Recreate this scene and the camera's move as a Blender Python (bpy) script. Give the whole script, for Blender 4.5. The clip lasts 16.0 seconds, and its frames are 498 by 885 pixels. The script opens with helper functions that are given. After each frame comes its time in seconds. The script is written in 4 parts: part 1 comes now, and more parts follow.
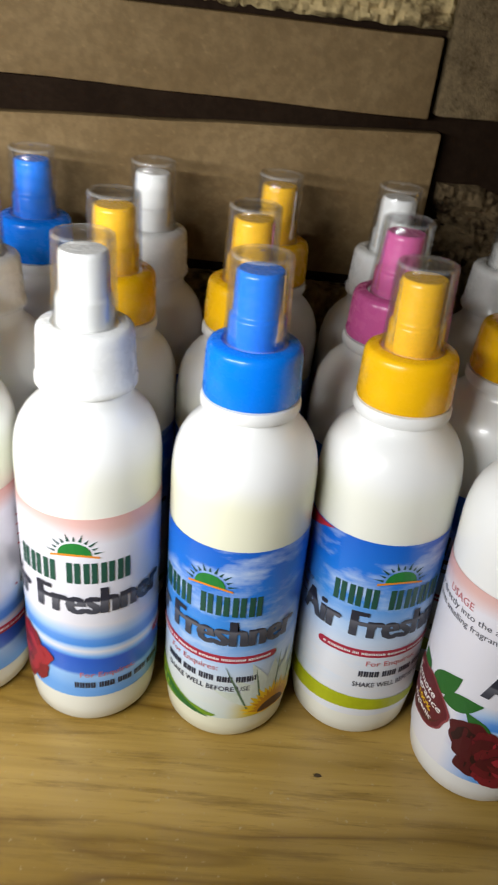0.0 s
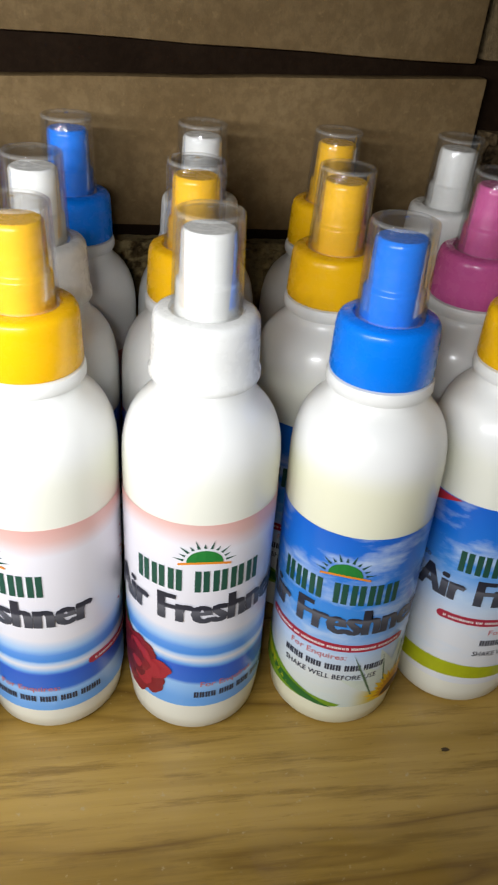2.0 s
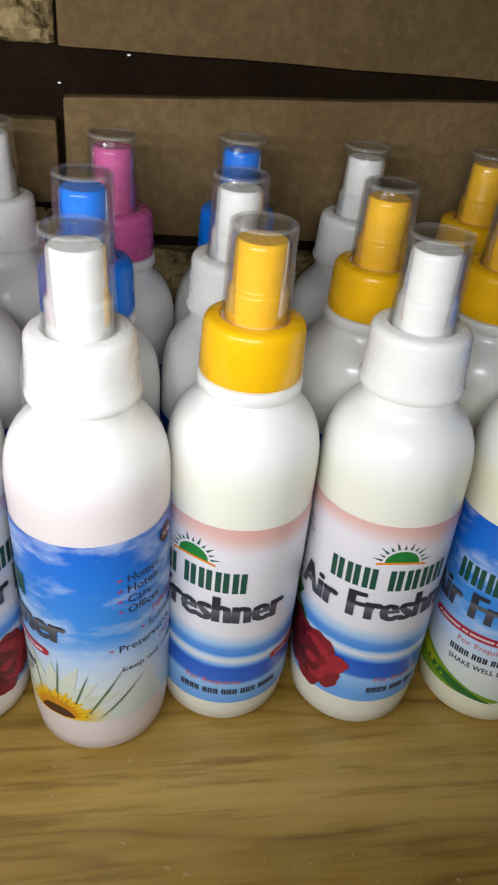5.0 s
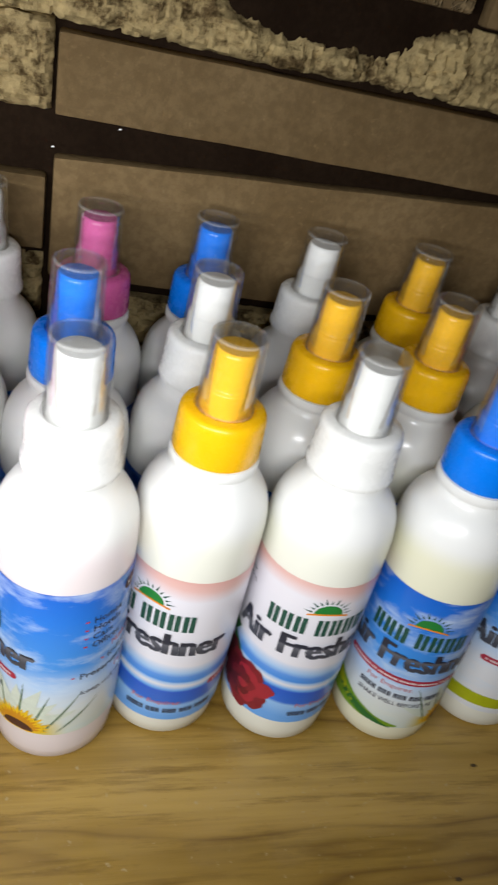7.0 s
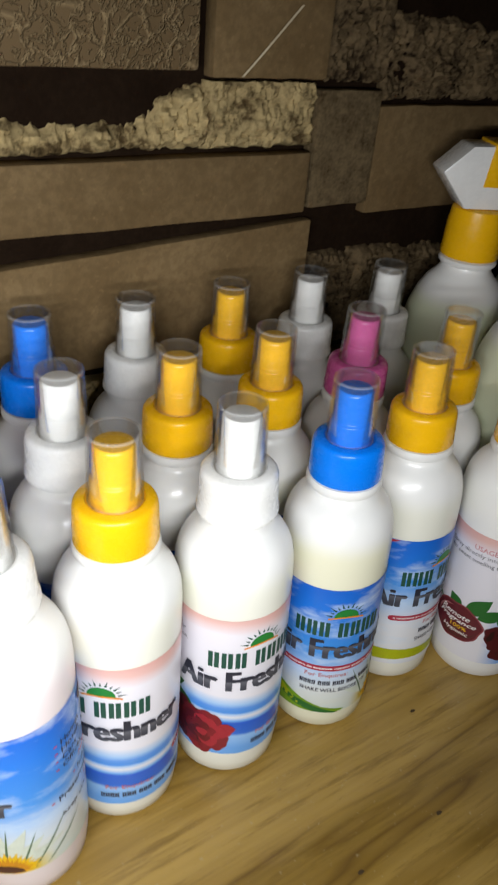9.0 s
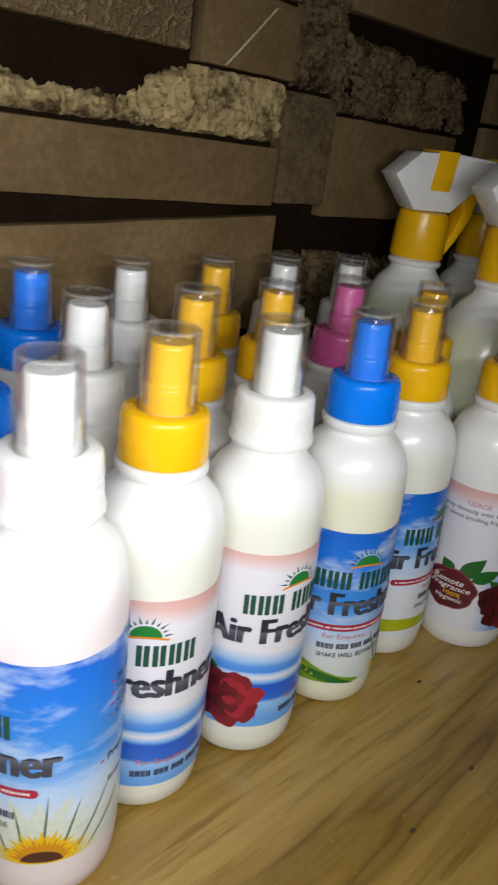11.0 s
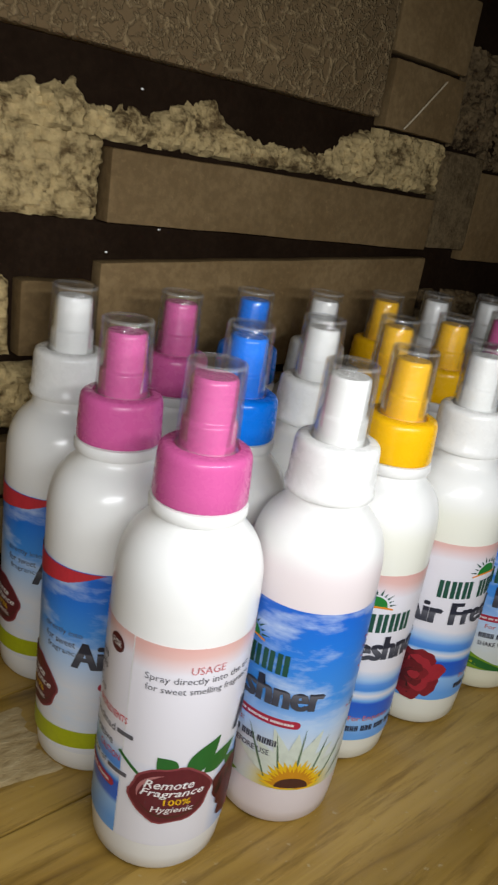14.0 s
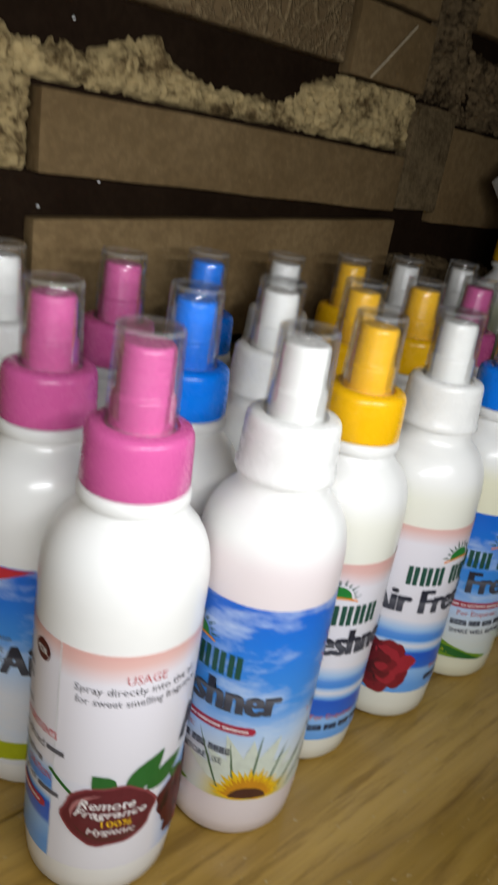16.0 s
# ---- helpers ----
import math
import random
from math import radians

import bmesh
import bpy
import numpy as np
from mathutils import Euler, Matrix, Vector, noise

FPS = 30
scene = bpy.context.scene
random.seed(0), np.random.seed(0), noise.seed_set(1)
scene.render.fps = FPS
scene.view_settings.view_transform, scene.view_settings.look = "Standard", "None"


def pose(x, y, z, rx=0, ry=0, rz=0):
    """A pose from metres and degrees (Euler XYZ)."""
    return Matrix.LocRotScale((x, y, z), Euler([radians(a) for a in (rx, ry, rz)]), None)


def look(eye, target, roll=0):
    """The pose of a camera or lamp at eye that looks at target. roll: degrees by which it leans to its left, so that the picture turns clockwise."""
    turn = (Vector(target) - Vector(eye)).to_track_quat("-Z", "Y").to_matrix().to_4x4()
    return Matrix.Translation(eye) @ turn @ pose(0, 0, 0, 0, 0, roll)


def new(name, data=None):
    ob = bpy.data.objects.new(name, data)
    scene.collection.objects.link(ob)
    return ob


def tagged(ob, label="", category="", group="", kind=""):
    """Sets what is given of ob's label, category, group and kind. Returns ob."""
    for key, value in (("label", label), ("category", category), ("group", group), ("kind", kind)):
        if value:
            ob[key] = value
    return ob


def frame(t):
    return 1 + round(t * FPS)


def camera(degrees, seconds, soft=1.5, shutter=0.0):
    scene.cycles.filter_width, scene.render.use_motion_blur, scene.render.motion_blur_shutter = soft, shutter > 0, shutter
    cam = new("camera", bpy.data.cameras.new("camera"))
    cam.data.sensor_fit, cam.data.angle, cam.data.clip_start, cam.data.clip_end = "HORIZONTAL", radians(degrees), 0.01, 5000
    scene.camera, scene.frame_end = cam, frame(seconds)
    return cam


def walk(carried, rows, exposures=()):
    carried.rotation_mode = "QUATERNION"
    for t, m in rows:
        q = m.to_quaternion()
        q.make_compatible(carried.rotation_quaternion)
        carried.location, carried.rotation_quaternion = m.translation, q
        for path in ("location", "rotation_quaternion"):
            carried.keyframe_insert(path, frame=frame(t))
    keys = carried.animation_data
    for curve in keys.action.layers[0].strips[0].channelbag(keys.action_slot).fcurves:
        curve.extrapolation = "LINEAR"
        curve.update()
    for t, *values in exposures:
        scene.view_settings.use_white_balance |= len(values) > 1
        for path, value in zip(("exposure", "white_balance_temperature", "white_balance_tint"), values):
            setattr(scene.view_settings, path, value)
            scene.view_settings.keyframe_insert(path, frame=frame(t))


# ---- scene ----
cam = camera(38.0, 16.0, soft=2.1, shutter=0.5)
PATH = [
    (0, (-0.0000, 0.0000, 0.2559), (0.0409, 0.8457, -0.2761), 6.73),
    (0.5, (-0.0104, 0.0140, 0.2518), (0.0882, 0.8445, -0.2963), 6.47),
    (1, (-0.0300, 0.0082, 0.2627), (0.0632, 0.8482, -0.2718), 6.10),
    (1.5, (-0.0527, 0.0097, 0.2555), (0.0566, 0.8452, -0.2829), 6.59),
    (2, (-0.0672, 0.0225, 0.2482), (0.0903, 0.8309, -0.3190), 5.58),
    (2.5, (-0.0764, 0.0243, 0.2492), (0.0724, 0.8294, -0.3250), 4.32),
    (3, (-0.0840, 0.0257, 0.2463), (0.0634, 0.8292, -0.3305), 3.59),
    (3.5, (-0.0940, 0.0269, 0.2491), (0.0668, 0.8280, -0.3273), 4.82),
    (4, (-0.1101, 0.0287, 0.2485), (0.0375, 0.8341, -0.3256), 5.12),
    (4.5, (-0.1222, 0.0236, 0.2478), (0.0252, 0.8394, -0.3115), 5.46),
    (7, (-0.1529, 0.0110, 0.2970), (0.1016, 0.7904, -0.2755), 14.85),
    (7.5, (-0.1535, 0.0054, 0.3112), (0.2147, 0.7313, -0.2699), 23.22),
    (8, (-0.1522, 0.0077, 0.3198), (0.2531, 0.6451, -0.3355), 19.95),
    (8.5, (-0.1647, 0.0159, 0.3276), (0.2654, 0.6803, -0.2837), 10.15),
    (10.8, (-0.2376, 0.0293, 0.2559), (0.4225, 0.6703, -0.1357), 7.01),
    (11, (-0.2458, 0.0348, 0.2497), (0.4219, 0.6706, -0.1374), 7.92),
    (11.5, (-0.2660, 0.0426, 0.2439), (0.4074, 0.6869, -0.1185), 8.83),
    (12, (-0.2911, 0.0420, 0.2461), (0.3621, 0.7034, -0.1225), 8.83),
    (12.5, (-0.3043, 0.0461, 0.2467), (0.3555, 0.7041, -0.1161), 9.07),
    (13, (-0.3197, 0.0463, 0.2408), (0.3374, 0.7096, -0.1174), 9.84),
    (13.5, (-0.3333, 0.0487, 0.2399), (0.3166, 0.7168, -0.1225), 9.95),
    (14, (-0.3419, 0.0485, 0.2458), (0.3031, 0.7278, -0.1040), 9.33),
    (14.5, (-0.3528, 0.0492, 0.2468), (0.2874, 0.7368, -0.0957), 9.36),
    (15, (-0.3410, 0.0560, 0.2512), (0.3098, 0.7311, -0.0963), 8.66),
    (15.5, (-0.3300, 0.0608, 0.2578), (0.3280, 0.7298, -0.0878), 8.13),
    (16, (-0.3155, 0.0635, 0.2372), (0.3522, 0.7057, -0.1392), 9.80),
]
EXPOSURES = [(0.0, 0.86), (1.0, 0.78), (2.0, 0.46), (4.5, -0.10), (7.5, 0.28), (8.5, 0.38), (11.0, 0.10), (12.0, -0.18), (13.0, -0.28), (14.5, -0.16), (16.0, -0.24)]
walk(cam, [(t, look(eye, target, roll)) for t, eye, target, roll in PATH], EXPOSURES)

# ---- light: a dark room, lit by the small torch that is held beside the camera ----
world = bpy.data.worlds.new("night")
scene.world = world
world.use_nodes = True
world.node_tree.nodes["Background"].inputs[0].default_value = (0.75, 0.85, 1.0, 1)
world.node_tree.nodes["Background"].inputs[1].default_value = 0.006
torch_data = bpy.data.lights.new("torch", "AREA")
torch_data.shape, torch_data.size, torch_data.size_y, torch_data.energy = "RECTANGLE", 0.42, 0.016, 1.40
torch_data.color = (0.955, 0.972, 1.0)
torch = new("torch", torch_data)
torch_data.spread = radians(160)
torch.matrix_world = look((-0.284, 0.000, 0.262), (-0.250, 0.28, 0.130))


# ---- material tools ----
def base_material(name, rough=0.5, colour=(0.8, 0.8, 0.8), metal=0.0, coat=0.0):
    m = bpy.data.materials.new(name)
    m.use_nodes = True
    b = m.node_tree.nodes["Principled BSDF"]
    b.inputs["Base Color"].default_value = (*colour, 1)
    b.inputs["Roughness"].default_value = rough
    b.inputs["Metallic"].default_value = metal
    b.inputs["Coat Weight"].default_value = coat
    return m, m.node_tree, b


def node(tree, kind, **values):
    n = tree.nodes.new(kind)
    for k, v in values.items():
        n.inputs[k.replace("_", " ")].default_value = v
    return n


def ramp(tree, source, stops, smooth=False):
    r = tree.nodes.new("ShaderNodeValToRGB")
    r.color_ramp.interpolation = "EASE" if smooth else "LINEAR"
    e = r.color_ramp.elements
    while len(e) < len(stops):
        e.new(0.5)
    for item, (at, c) in zip(e, stops):
        item.position = at
        item.color = (*c, 1) if len(c) == 3 else c
    tree.links.new(source, r.inputs[0])
    return r.outputs[0]


def math_node(tree, op, a, b):
    n = tree.nodes.new("ShaderNodeMath")
    n.operation = op
    for i, v in enumerate((a, b)):
        if isinstance(v, (int, float)):
            n.inputs[i].default_value = v
        else:
            tree.links.new(v, n.inputs[i])
    return n.outputs[0]


def mix(tree, fac, a, b, blend="MIX"):
    n = tree.nodes.new("ShaderNodeMix")
    n.data_type, n.blend_type = "RGBA", blend
    for sock, v in ((n.inputs[0], fac), (n.inputs[6], a), (n.inputs[7], b)):
        if isinstance(v, (int, float)):
            sock.default_value = v
        elif isinstance(v, tuple):
            sock.default_value = (*v, 1)
        else:
            tree.links.new(v, sock)
    return n.outputs[2]


def noise_node(tree, vector, scale, detail=4.0, rough=0.55):
    n = node(tree, "ShaderNodeTexNoise", Scale=scale, Detail=detail, Roughness=rough)
    tree.links.new(vector, n.inputs["Vector"])
    return n.outputs[0]


def bump(tree, bsdf, height, strength, distance):
    n = node(tree, "ShaderNodeBump", Strength=strength, Distance=distance)
    tree.links.new(height, n.inputs["Height"])
    tree.links.new(n.outputs[0], bsdf.inputs["Normal"])


def coords(tree, kind="Object", scale=(1, 1, 1)):
    c = tree.nodes.new("ShaderNodeTexCoord")
    m = node(tree, "ShaderNodeMapping", Scale=scale)
    tree.links.new(c.outputs[kind], m.inputs["Vector"])
    return m.outputs[0]


def plastic(name, colour, rough=0.26):
    m, t, b = base_material(name, rough, colour)
    b.inputs["Specular IOR Level"].default_value = 0.32
    v = coords(t)
    n = noise_node(t, v, 90, 3)
    t.links.new(mix(t, n, tuple(c * 0.9 for c in colour), tuple(min(1, c * 1.06) for c in colour)), b.inputs["Base Color"])
    t.links.new(ramp(t, noise_node(t, v, 260, 2), [(0.3, (rough - 0.06,) * 3), (0.7, (rough + 0.08,) * 3)]), b.inputs["Roughness"])
    bump(t, b, noise_node(t, v, 700, 2), 0.01, 0.00006)
    return m


CAPS = {
    "white": plastic("white cap plastic", (0.80, 0.80, 0.77)),
    "yellow": plastic("yellow cap plastic", (0.88, 0.48, 0.006)),
    "blue": plastic("blue cap plastic", (0.002, 0.195, 0.84)),
    "pink": plastic("pink cap plastic", (0.60, 0.105, 0.31)),
}
neck_white = plastic("white neck plastic", (0.80, 0.80, 0.77), 0.38)


def milky(name, liquid, fill):
    """Milky plastic, tinted below the level of the liquid inside."""
    m, t, b = base_material(name, 0.3, (0.82, 0.82, 0.79), coat=0.25)
    b.inputs["Coat Roughness"].default_value = 0.12
    v = coords(t)
    z = node(t, "ShaderNodeSeparateXYZ")
    t.links.new(v, z.inputs[0])
    level = math_node(t, "ADD", z.outputs[2], math_node(t, "MULTIPLY", noise_node(t, v, 25, 2), 0.004))
    part_of = ramp(t, math_node(t, "MULTIPLY", level, 5.0), [((fill - 0.004) * 5, (1, 1, 1)), ((fill + 0.008) * 5, (0, 0, 0))], True)
    cloudy = mix(t, noise_node(t, v, 60, 3), (0.79, 0.79, 0.76), (0.85, 0.85, 0.82))
    t.links.new(mix(t, part_of, cloudy, liquid), b.inputs["Base Color"])
    bump(t, b, noise_node(t, v, 55, 2), 0.06, 0.002)
    return m


BODIES = {
    "cream": milky("milky plastic with cream liquid", (0.80, 0.79, 0.60), 0.116),
    "ivory": milky("milky plastic with pale liquid", (0.80, 0.80, 0.70), 0.118),
    "rosy": milky("milky plastic with rosy liquid", (0.78, 0.70, 0.70), 0.120),
    "plain": milky("white bottle plastic", (0.82, 0.82, 0.79), 0.05),
    "green": milky("milky plastic with pale green liquid", (0.72, 0.76, 0.55), 0.165),
}


def clear_plastic(name, cloud):
    m = bpy.data.materials.new(name)
    m.use_nodes = True
    t = m.node_tree
    t.nodes.remove(t.nodes["Principled BSDF"])
    clear = node(t, "ShaderNodeBsdfTransparent", Color=(0.994, 0.994, 0.993, 1))
    gloss = node(t, "ShaderNodeBsdfGlossy", Color=(0.85, 0.85, 0.85, 1), Roughness=0.05)
    haze = node(t, "ShaderNodeBsdfDiffuse", Color=(0.75, 0.75, 0.73, 1))
    edge = node(t, "ShaderNodeLayerWeight", Blend=0.26)
    both = t.nodes.new("ShaderNodeMixShader")
    both.inputs[0].default_value = cloud
    t.links.new(clear.outputs[0], both.inputs[1])
    t.links.new(haze.outputs[0], both.inputs[2])
    last = t.nodes.new("ShaderNodeMixShader")
    t.links.new(math_node(t, "MULTIPLY", edge.outputs["Fresnel"], 0.40), last.inputs[0])
    t.links.new(both.outputs[0], last.inputs[1])
    t.links.new(gloss.outputs[0], last.inputs[2])
    t.links.new(last.outputs[0], t.nodes["Material Output"].inputs[0])
    return m


clear = clear_plastic("clear overcap plastic", 0.017)
clear_rim = clear_plastic("moulded overcap edge", 0.11)


def ink(name, colour, rough=0.45):
    m, t, b = base_material(name, rough, colour)
    v = coords(t)
    t.links.new(mix(t, noise_node(t, v, 300, 2), tuple(c * 0.85 for c in colour), tuple(min(1, c * 1.12) for c in colour)), b.inputs["Base Color"])
    return m


def two_tone_ink():
    """Dark letters whose lower half is printed in grey."""
    m, t, b = base_material("two-tone letter print", 0.45)
    z = node(t, "ShaderNodeSeparateXYZ")
    t.links.new(coords(t), z.inputs[0])
    t.links.new(ramp(t, math_node(t, "MULTIPLY", z.outputs[2], 10.0), [(0.585, (0.05, 0.055, 0.075)), (0.622, (0.115, 0.118, 0.14)), (0.626, (0.024, 0.027, 0.045)), (0.69, (0.02, 0.022, 0.036))]), b.inputs["Base Color"])
    return m


INK = {
    "letters": two_tone_ink(),
    "green": ink("dark green print", (0.012, 0.075, 0.05)),
    "navy": ink("navy print", (0.022, 0.026, 0.05)),
    "red": ink("red print", (0.55, 0.03, 0.045)),
    "crimson": ink("crimson print", (0.40, 0.02, 0.05)),
    "rose_red": ink("rose red print", (0.135, 0.007, 0.013)),
    "rose_mid": ink("rose mid red print", (0.21, 0.010, 0.019)),
    "rose_lit": ink("rose light red print", (0.35, 0.018, 0.032)),
    "blade": ink("thin grey-green print", (0.10, 0.17, 0.09)),
    "rose_deep": ink("rose deep print", (0.075, 0.005, 0.009)),
    "rose_dark": ink("rose dark print", (0.022, 0.003, 0.004)),
    "coral": ink("coral print", (0.55, 0.16, 0.17)),
    "grey": ink("grey print", (0.10, 0.10, 0.12)),
    "white": ink("white print", (0.8, 0.8, 0.78)),
    "orange": ink("orange print", (0.75, 0.25, 0.02)),
    "yellow": ink("yellow print", (0.80, 0.50, 0.01)),
    "sun": ink("sun green print", (0.015, 0.20, 0.035)),
    "leaf": ink("leaf green print", (0.018, 0.13, 0.022)),
    "lime": ink("lime print", (0.40, 0.44, 0.008)),
    "grass": ink("grass green print", (0.17, 0.31, 0.015)),
    "maroon": ink("maroon seal print", (0.115, 0.012, 0.02)),
    "maroon_lit": ink("light maroon print", (0.25, 0.05, 0.06)),
    "seal_pale": ink("pale seal print", (0.42, 0.17, 0.17)),
    "amber": ink("amber print", (0.60, 0.26, 0.01)),
    "petal": ink("pale petal print", (0.62, 0.68, 0.58)),
    "brown": ink("brown print", (0.07, 0.02, 0.012)),
    "blue": ink("blue print", (0.02, 0.12, 0.55)),
}


def label_paper(kind):
    """Glossy label print. UV holds metres: round the bottle from the front, and up from the foot."""
    m, t, b = base_material(kind + " label paper", 0.33, coat=0.2)
    uv = t.nodes.new("ShaderNodeUVMap")
    s = node(t, "ShaderNodeSeparateXYZ")
    t.links.new(uv.outputs[0], s.inputs[0])
    u, v = s.outputs[0], s.outputs[1]
    stretched = node(t, "ShaderNodeMapping", Scale=(1, 2.6, 1))
    t.links.new(uv.outputs[0], stretched.inputs["Vector"])
    cloud = noise_node(t, stretched.outputs[0], 34, 6, 0.6)
    height = math_node(t, "MULTIPLY", v, 10.0)
    if kind == "rose":
        wave = math_node(t, "MULTIPLY", math_node(t, "SINE", math_node(t, "MULTIPLY", u, 62.0), 0), 0.016)
        low = math_node(t, "ADD", math_node(t, "ADD", height, wave), math_node(t, "MULTIPLY", cloud, 0.02))
        white, pale, deep = (0.76, 0.75, 0.80), (0.34, 0.55, 0.84), (0.012, 0.10, 0.56)
        c = ramp(t, low, [(0.0, (0.14, 0.38, 0.78)), (0.17, (0.13, 0.36, 0.78)), (0.25, (0.28, 0.51, 0.84)), (0.27, (0.018, 0.135, 0.60)), (0.345, deep),
                          (0.36, (0.16, 0.42, 0.82)), (0.385, white), (0.405, pale), (0.415, (0.05, 0.25, 0.72)), (0.445, (0.1, 0.3, 0.75)), (0.47, pale), (0.52, white),
                          (0.90, (0.77, 0.75, 0.80)), (0.965, (0.72, 0.46, 0.42)), (1.0, (0.70, 0.40, 0.36))])
        panel = ramp(t, math_node(t, "ADD", math_node(t, "MULTIPLY", u, 5.0), 0.5), [(0.27, (1, 1, 1)), (0.34, (0, 0, 0))])
        only_low = ramp(t, height, [(0.45, (1, 1, 1)), (0.55, (0, 0, 0))])
        c = mix(t, math_node(t, "MULTIPLY", panel, only_low), c, (0.76, 0.75, 0.79))
        t.links.new(c, b.inputs["Base Color"])
    else:
        top = 0.46 if kind == "flower" else 0.58
        sky = ramp(t, height, [(0.0, (0.74, 0.75, 0.76)), (top - 0.14, (0.74, 0.76, 0.80)), (top, (0.42, 0.60, 0.85)), (top + 0.12, (0.05, 0.28, 0.74)), (0.84, (0.010, 0.175, 0.67)), (1.0, (0.006, 0.115, 0.57))])
        puff = ramp(t, cloud, [(0.48, (0, 0, 0)), (0.68, (0.72, 0.72, 0.72))])
        c = mix(t, puff, sky, (0.62, 0.74, 0.88))
        if kind == "flower":
            low = ramp(t, math_node(t, "ADD", height, math_node(t, "MULTIPLY", cloud, 0.10)), [(0.14, (1, 1, 1)), (0.50, (0, 0, 0))])
            c = mix(t, math_node(t, "MULTIPLY", low, 0.6), c, (0.50, 0.60, 0.40))
            du = math_node(t, "SUBTRACT", u, 0.029)
            dv = math_node(t, "SUBTRACT", v, 0.017)
            far = math_node(t, "SQRT", math_node(t, "ADD", math_node(t, "MULTIPLY", du, du), math_node(t, "MULTIPLY", dv, dv)), 0)
            far = math_node(t, "MULTIPLY", math_node(t, "ADD", far, math_node(t, "MULTIPLY", cloud, 0.006)), 30.0)
            c = mix(t, ramp(t, far, [(0.36, (0.95, 0.95, 0.95)), (0.72, (0, 0, 0))], True), c, (0.66, 0.50, 0.03))
        t.links.new(c, b.inputs["Base Color"])
    return m


PAPER = {k: label_paper(k) for k in ("rose", "flower", "swoosh")}


def stone_material(name, dark, light, gritty, scale):
    m, t, b = base_material(name, 0.8, dark)
    b.inputs["Specular IOR Level"].default_value = 0.04
    v = coords(t)
    pick = t.nodes.new("ShaderNodeObjectInfo")
    shift = t.nodes.new("ShaderNodeVectorMath")
    shift.operation = "ADD"
    t.links.new(v, shift.inputs[0])
    spread = t.nodes.new("ShaderNodeCombineXYZ")
    for i in range(3):
        t.links.new(math_node(t, "MULTIPLY", pick.outputs["Random"], 7.0 + 3 * i), spread.inputs[i])
    t.links.new(spread.outputs[0], shift.inputs[1])
    p = shift.outputs[0]
    broad = noise_node(t, p, scale, 5, 0.6)
    fine = noise_node(t, p, scale * 9, 6, 0.65)
    if gritty:
        # relief shading put into the colour: shaded pits near black, lit ridges cream
        pits = math_node(t, "ADD", math_node(t, "MULTIPLY", broad, 0.55), math_node(t, "MULTIPLY", noise_node(t, p, scale * 3.2, 6, 0.7), 0.45))
        c = ramp(t, pits, [(0.33, tuple(x * 0.3 for x in dark)), (0.41, dark), (0.48, tuple(x * 0.75 for x in light)), (0.56, light), (0.68, tuple(min(1, x * 1.2) for x in light))])
    else:
        c = mix(t, ramp(t, broad, [(0.3, (0, 0, 0)), (0.7, (1, 1, 1))]), dark, light)
        c = mix(t, ramp(t, fine, [(0.42, (0.4, 0.4, 0.4)), (0.6, (0, 0, 0))]), c, tuple(x * 0.7 for x in dark))
        c = mix(t, ramp(t, noise_node(t, p, scale * 14, 3), [(0.62, (0, 0, 0)), (0.76, (0.28, 0.28, 0.28))]), c, tuple(x * 1.45 for x in light))
    tone = math_node(t, "ADD", math_node(t, "MULTIPLY", pick.outputs["Random"], 0.3), 0.85)
    hsv = node(t, "ShaderNodeHueSaturation")
    t.links.new(c, hsv.inputs["Color"])
    t.links.new(tone, hsv.inputs["Value"])
    t.links.new(hsv.outputs[0], b.inputs["Base Color"])
    bump(t, b, math_node(t, "ADD", fine, broad), 0.6 if gritty else 0.3, 0.0024 if gritty else 0.0012)
    return m


stone_smooth = stone_material("smooth brown stone", (0.145, 0.094, 0.042), (0.215, 0.147, 0.071), False, 26)
stone_rough = stone_material("rough cream stone", (0.11, 0.074, 0.033), (0.43, 0.325, 0.155), True, 58)
stone_pitted = stone_material("pitted brown stone", (0.085, 0.058, 0.028), (0.16, 0.115, 0.06), True, 150)
stone_vein = stone_material("pale mineral vein", (0.45, 0.37, 0.24), (0.62, 0.53, 0.36), False, 90)
stone_dim = stone_material("dark rough stone", (0.040, 0.026, 0.014), (0.15, 0.105, 0.055), True, 70)
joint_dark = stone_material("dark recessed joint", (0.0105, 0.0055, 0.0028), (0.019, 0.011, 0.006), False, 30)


def relief_stone():
    """Brown stone with a fine swirling relief."""
    m, t, b = base_material("swirled relief stone", 0.8)
    b.inputs["Specular IOR Level"].default_value = 0.05
    v = coords(t)
    warp = noise_node(t, v, 130, 3)
    w = node(t, "ShaderNodeTexVoronoi", Scale=120.0)
    w.feature = "DISTANCE_TO_EDGE"
    bent = t.nodes.new("ShaderNodeVectorMath")
    bent.operation = "MULTIPLY_ADD"
    t.links.new(warp, bent.inputs[0])
    bent.inputs[1].default_value = (0.03, 0.03, 0.03)
    t.links.new(v, bent.inputs[2])
    t.links.new(bent.outputs[0], w.inputs["Vector"])
    lines = ramp(t, w.outputs["Distance"], [(0.0, (1, 1, 1)), (0.15, (0, 0, 0))])
    c = mix(t, noise_node(t, v, 25, 4), (0.092, 0.060, 0.028), (0.165, 0.113, 0.058))
    t.links.new(mix(t, math_node(t, "MULTIPLY", lines, 0.65), c, (0.33, 0.24, 0.125)), b.inputs["Base Color"])
    bump(t, b, lines, 0.8, 0.002)
    return m


stone_relief = relief_stone()


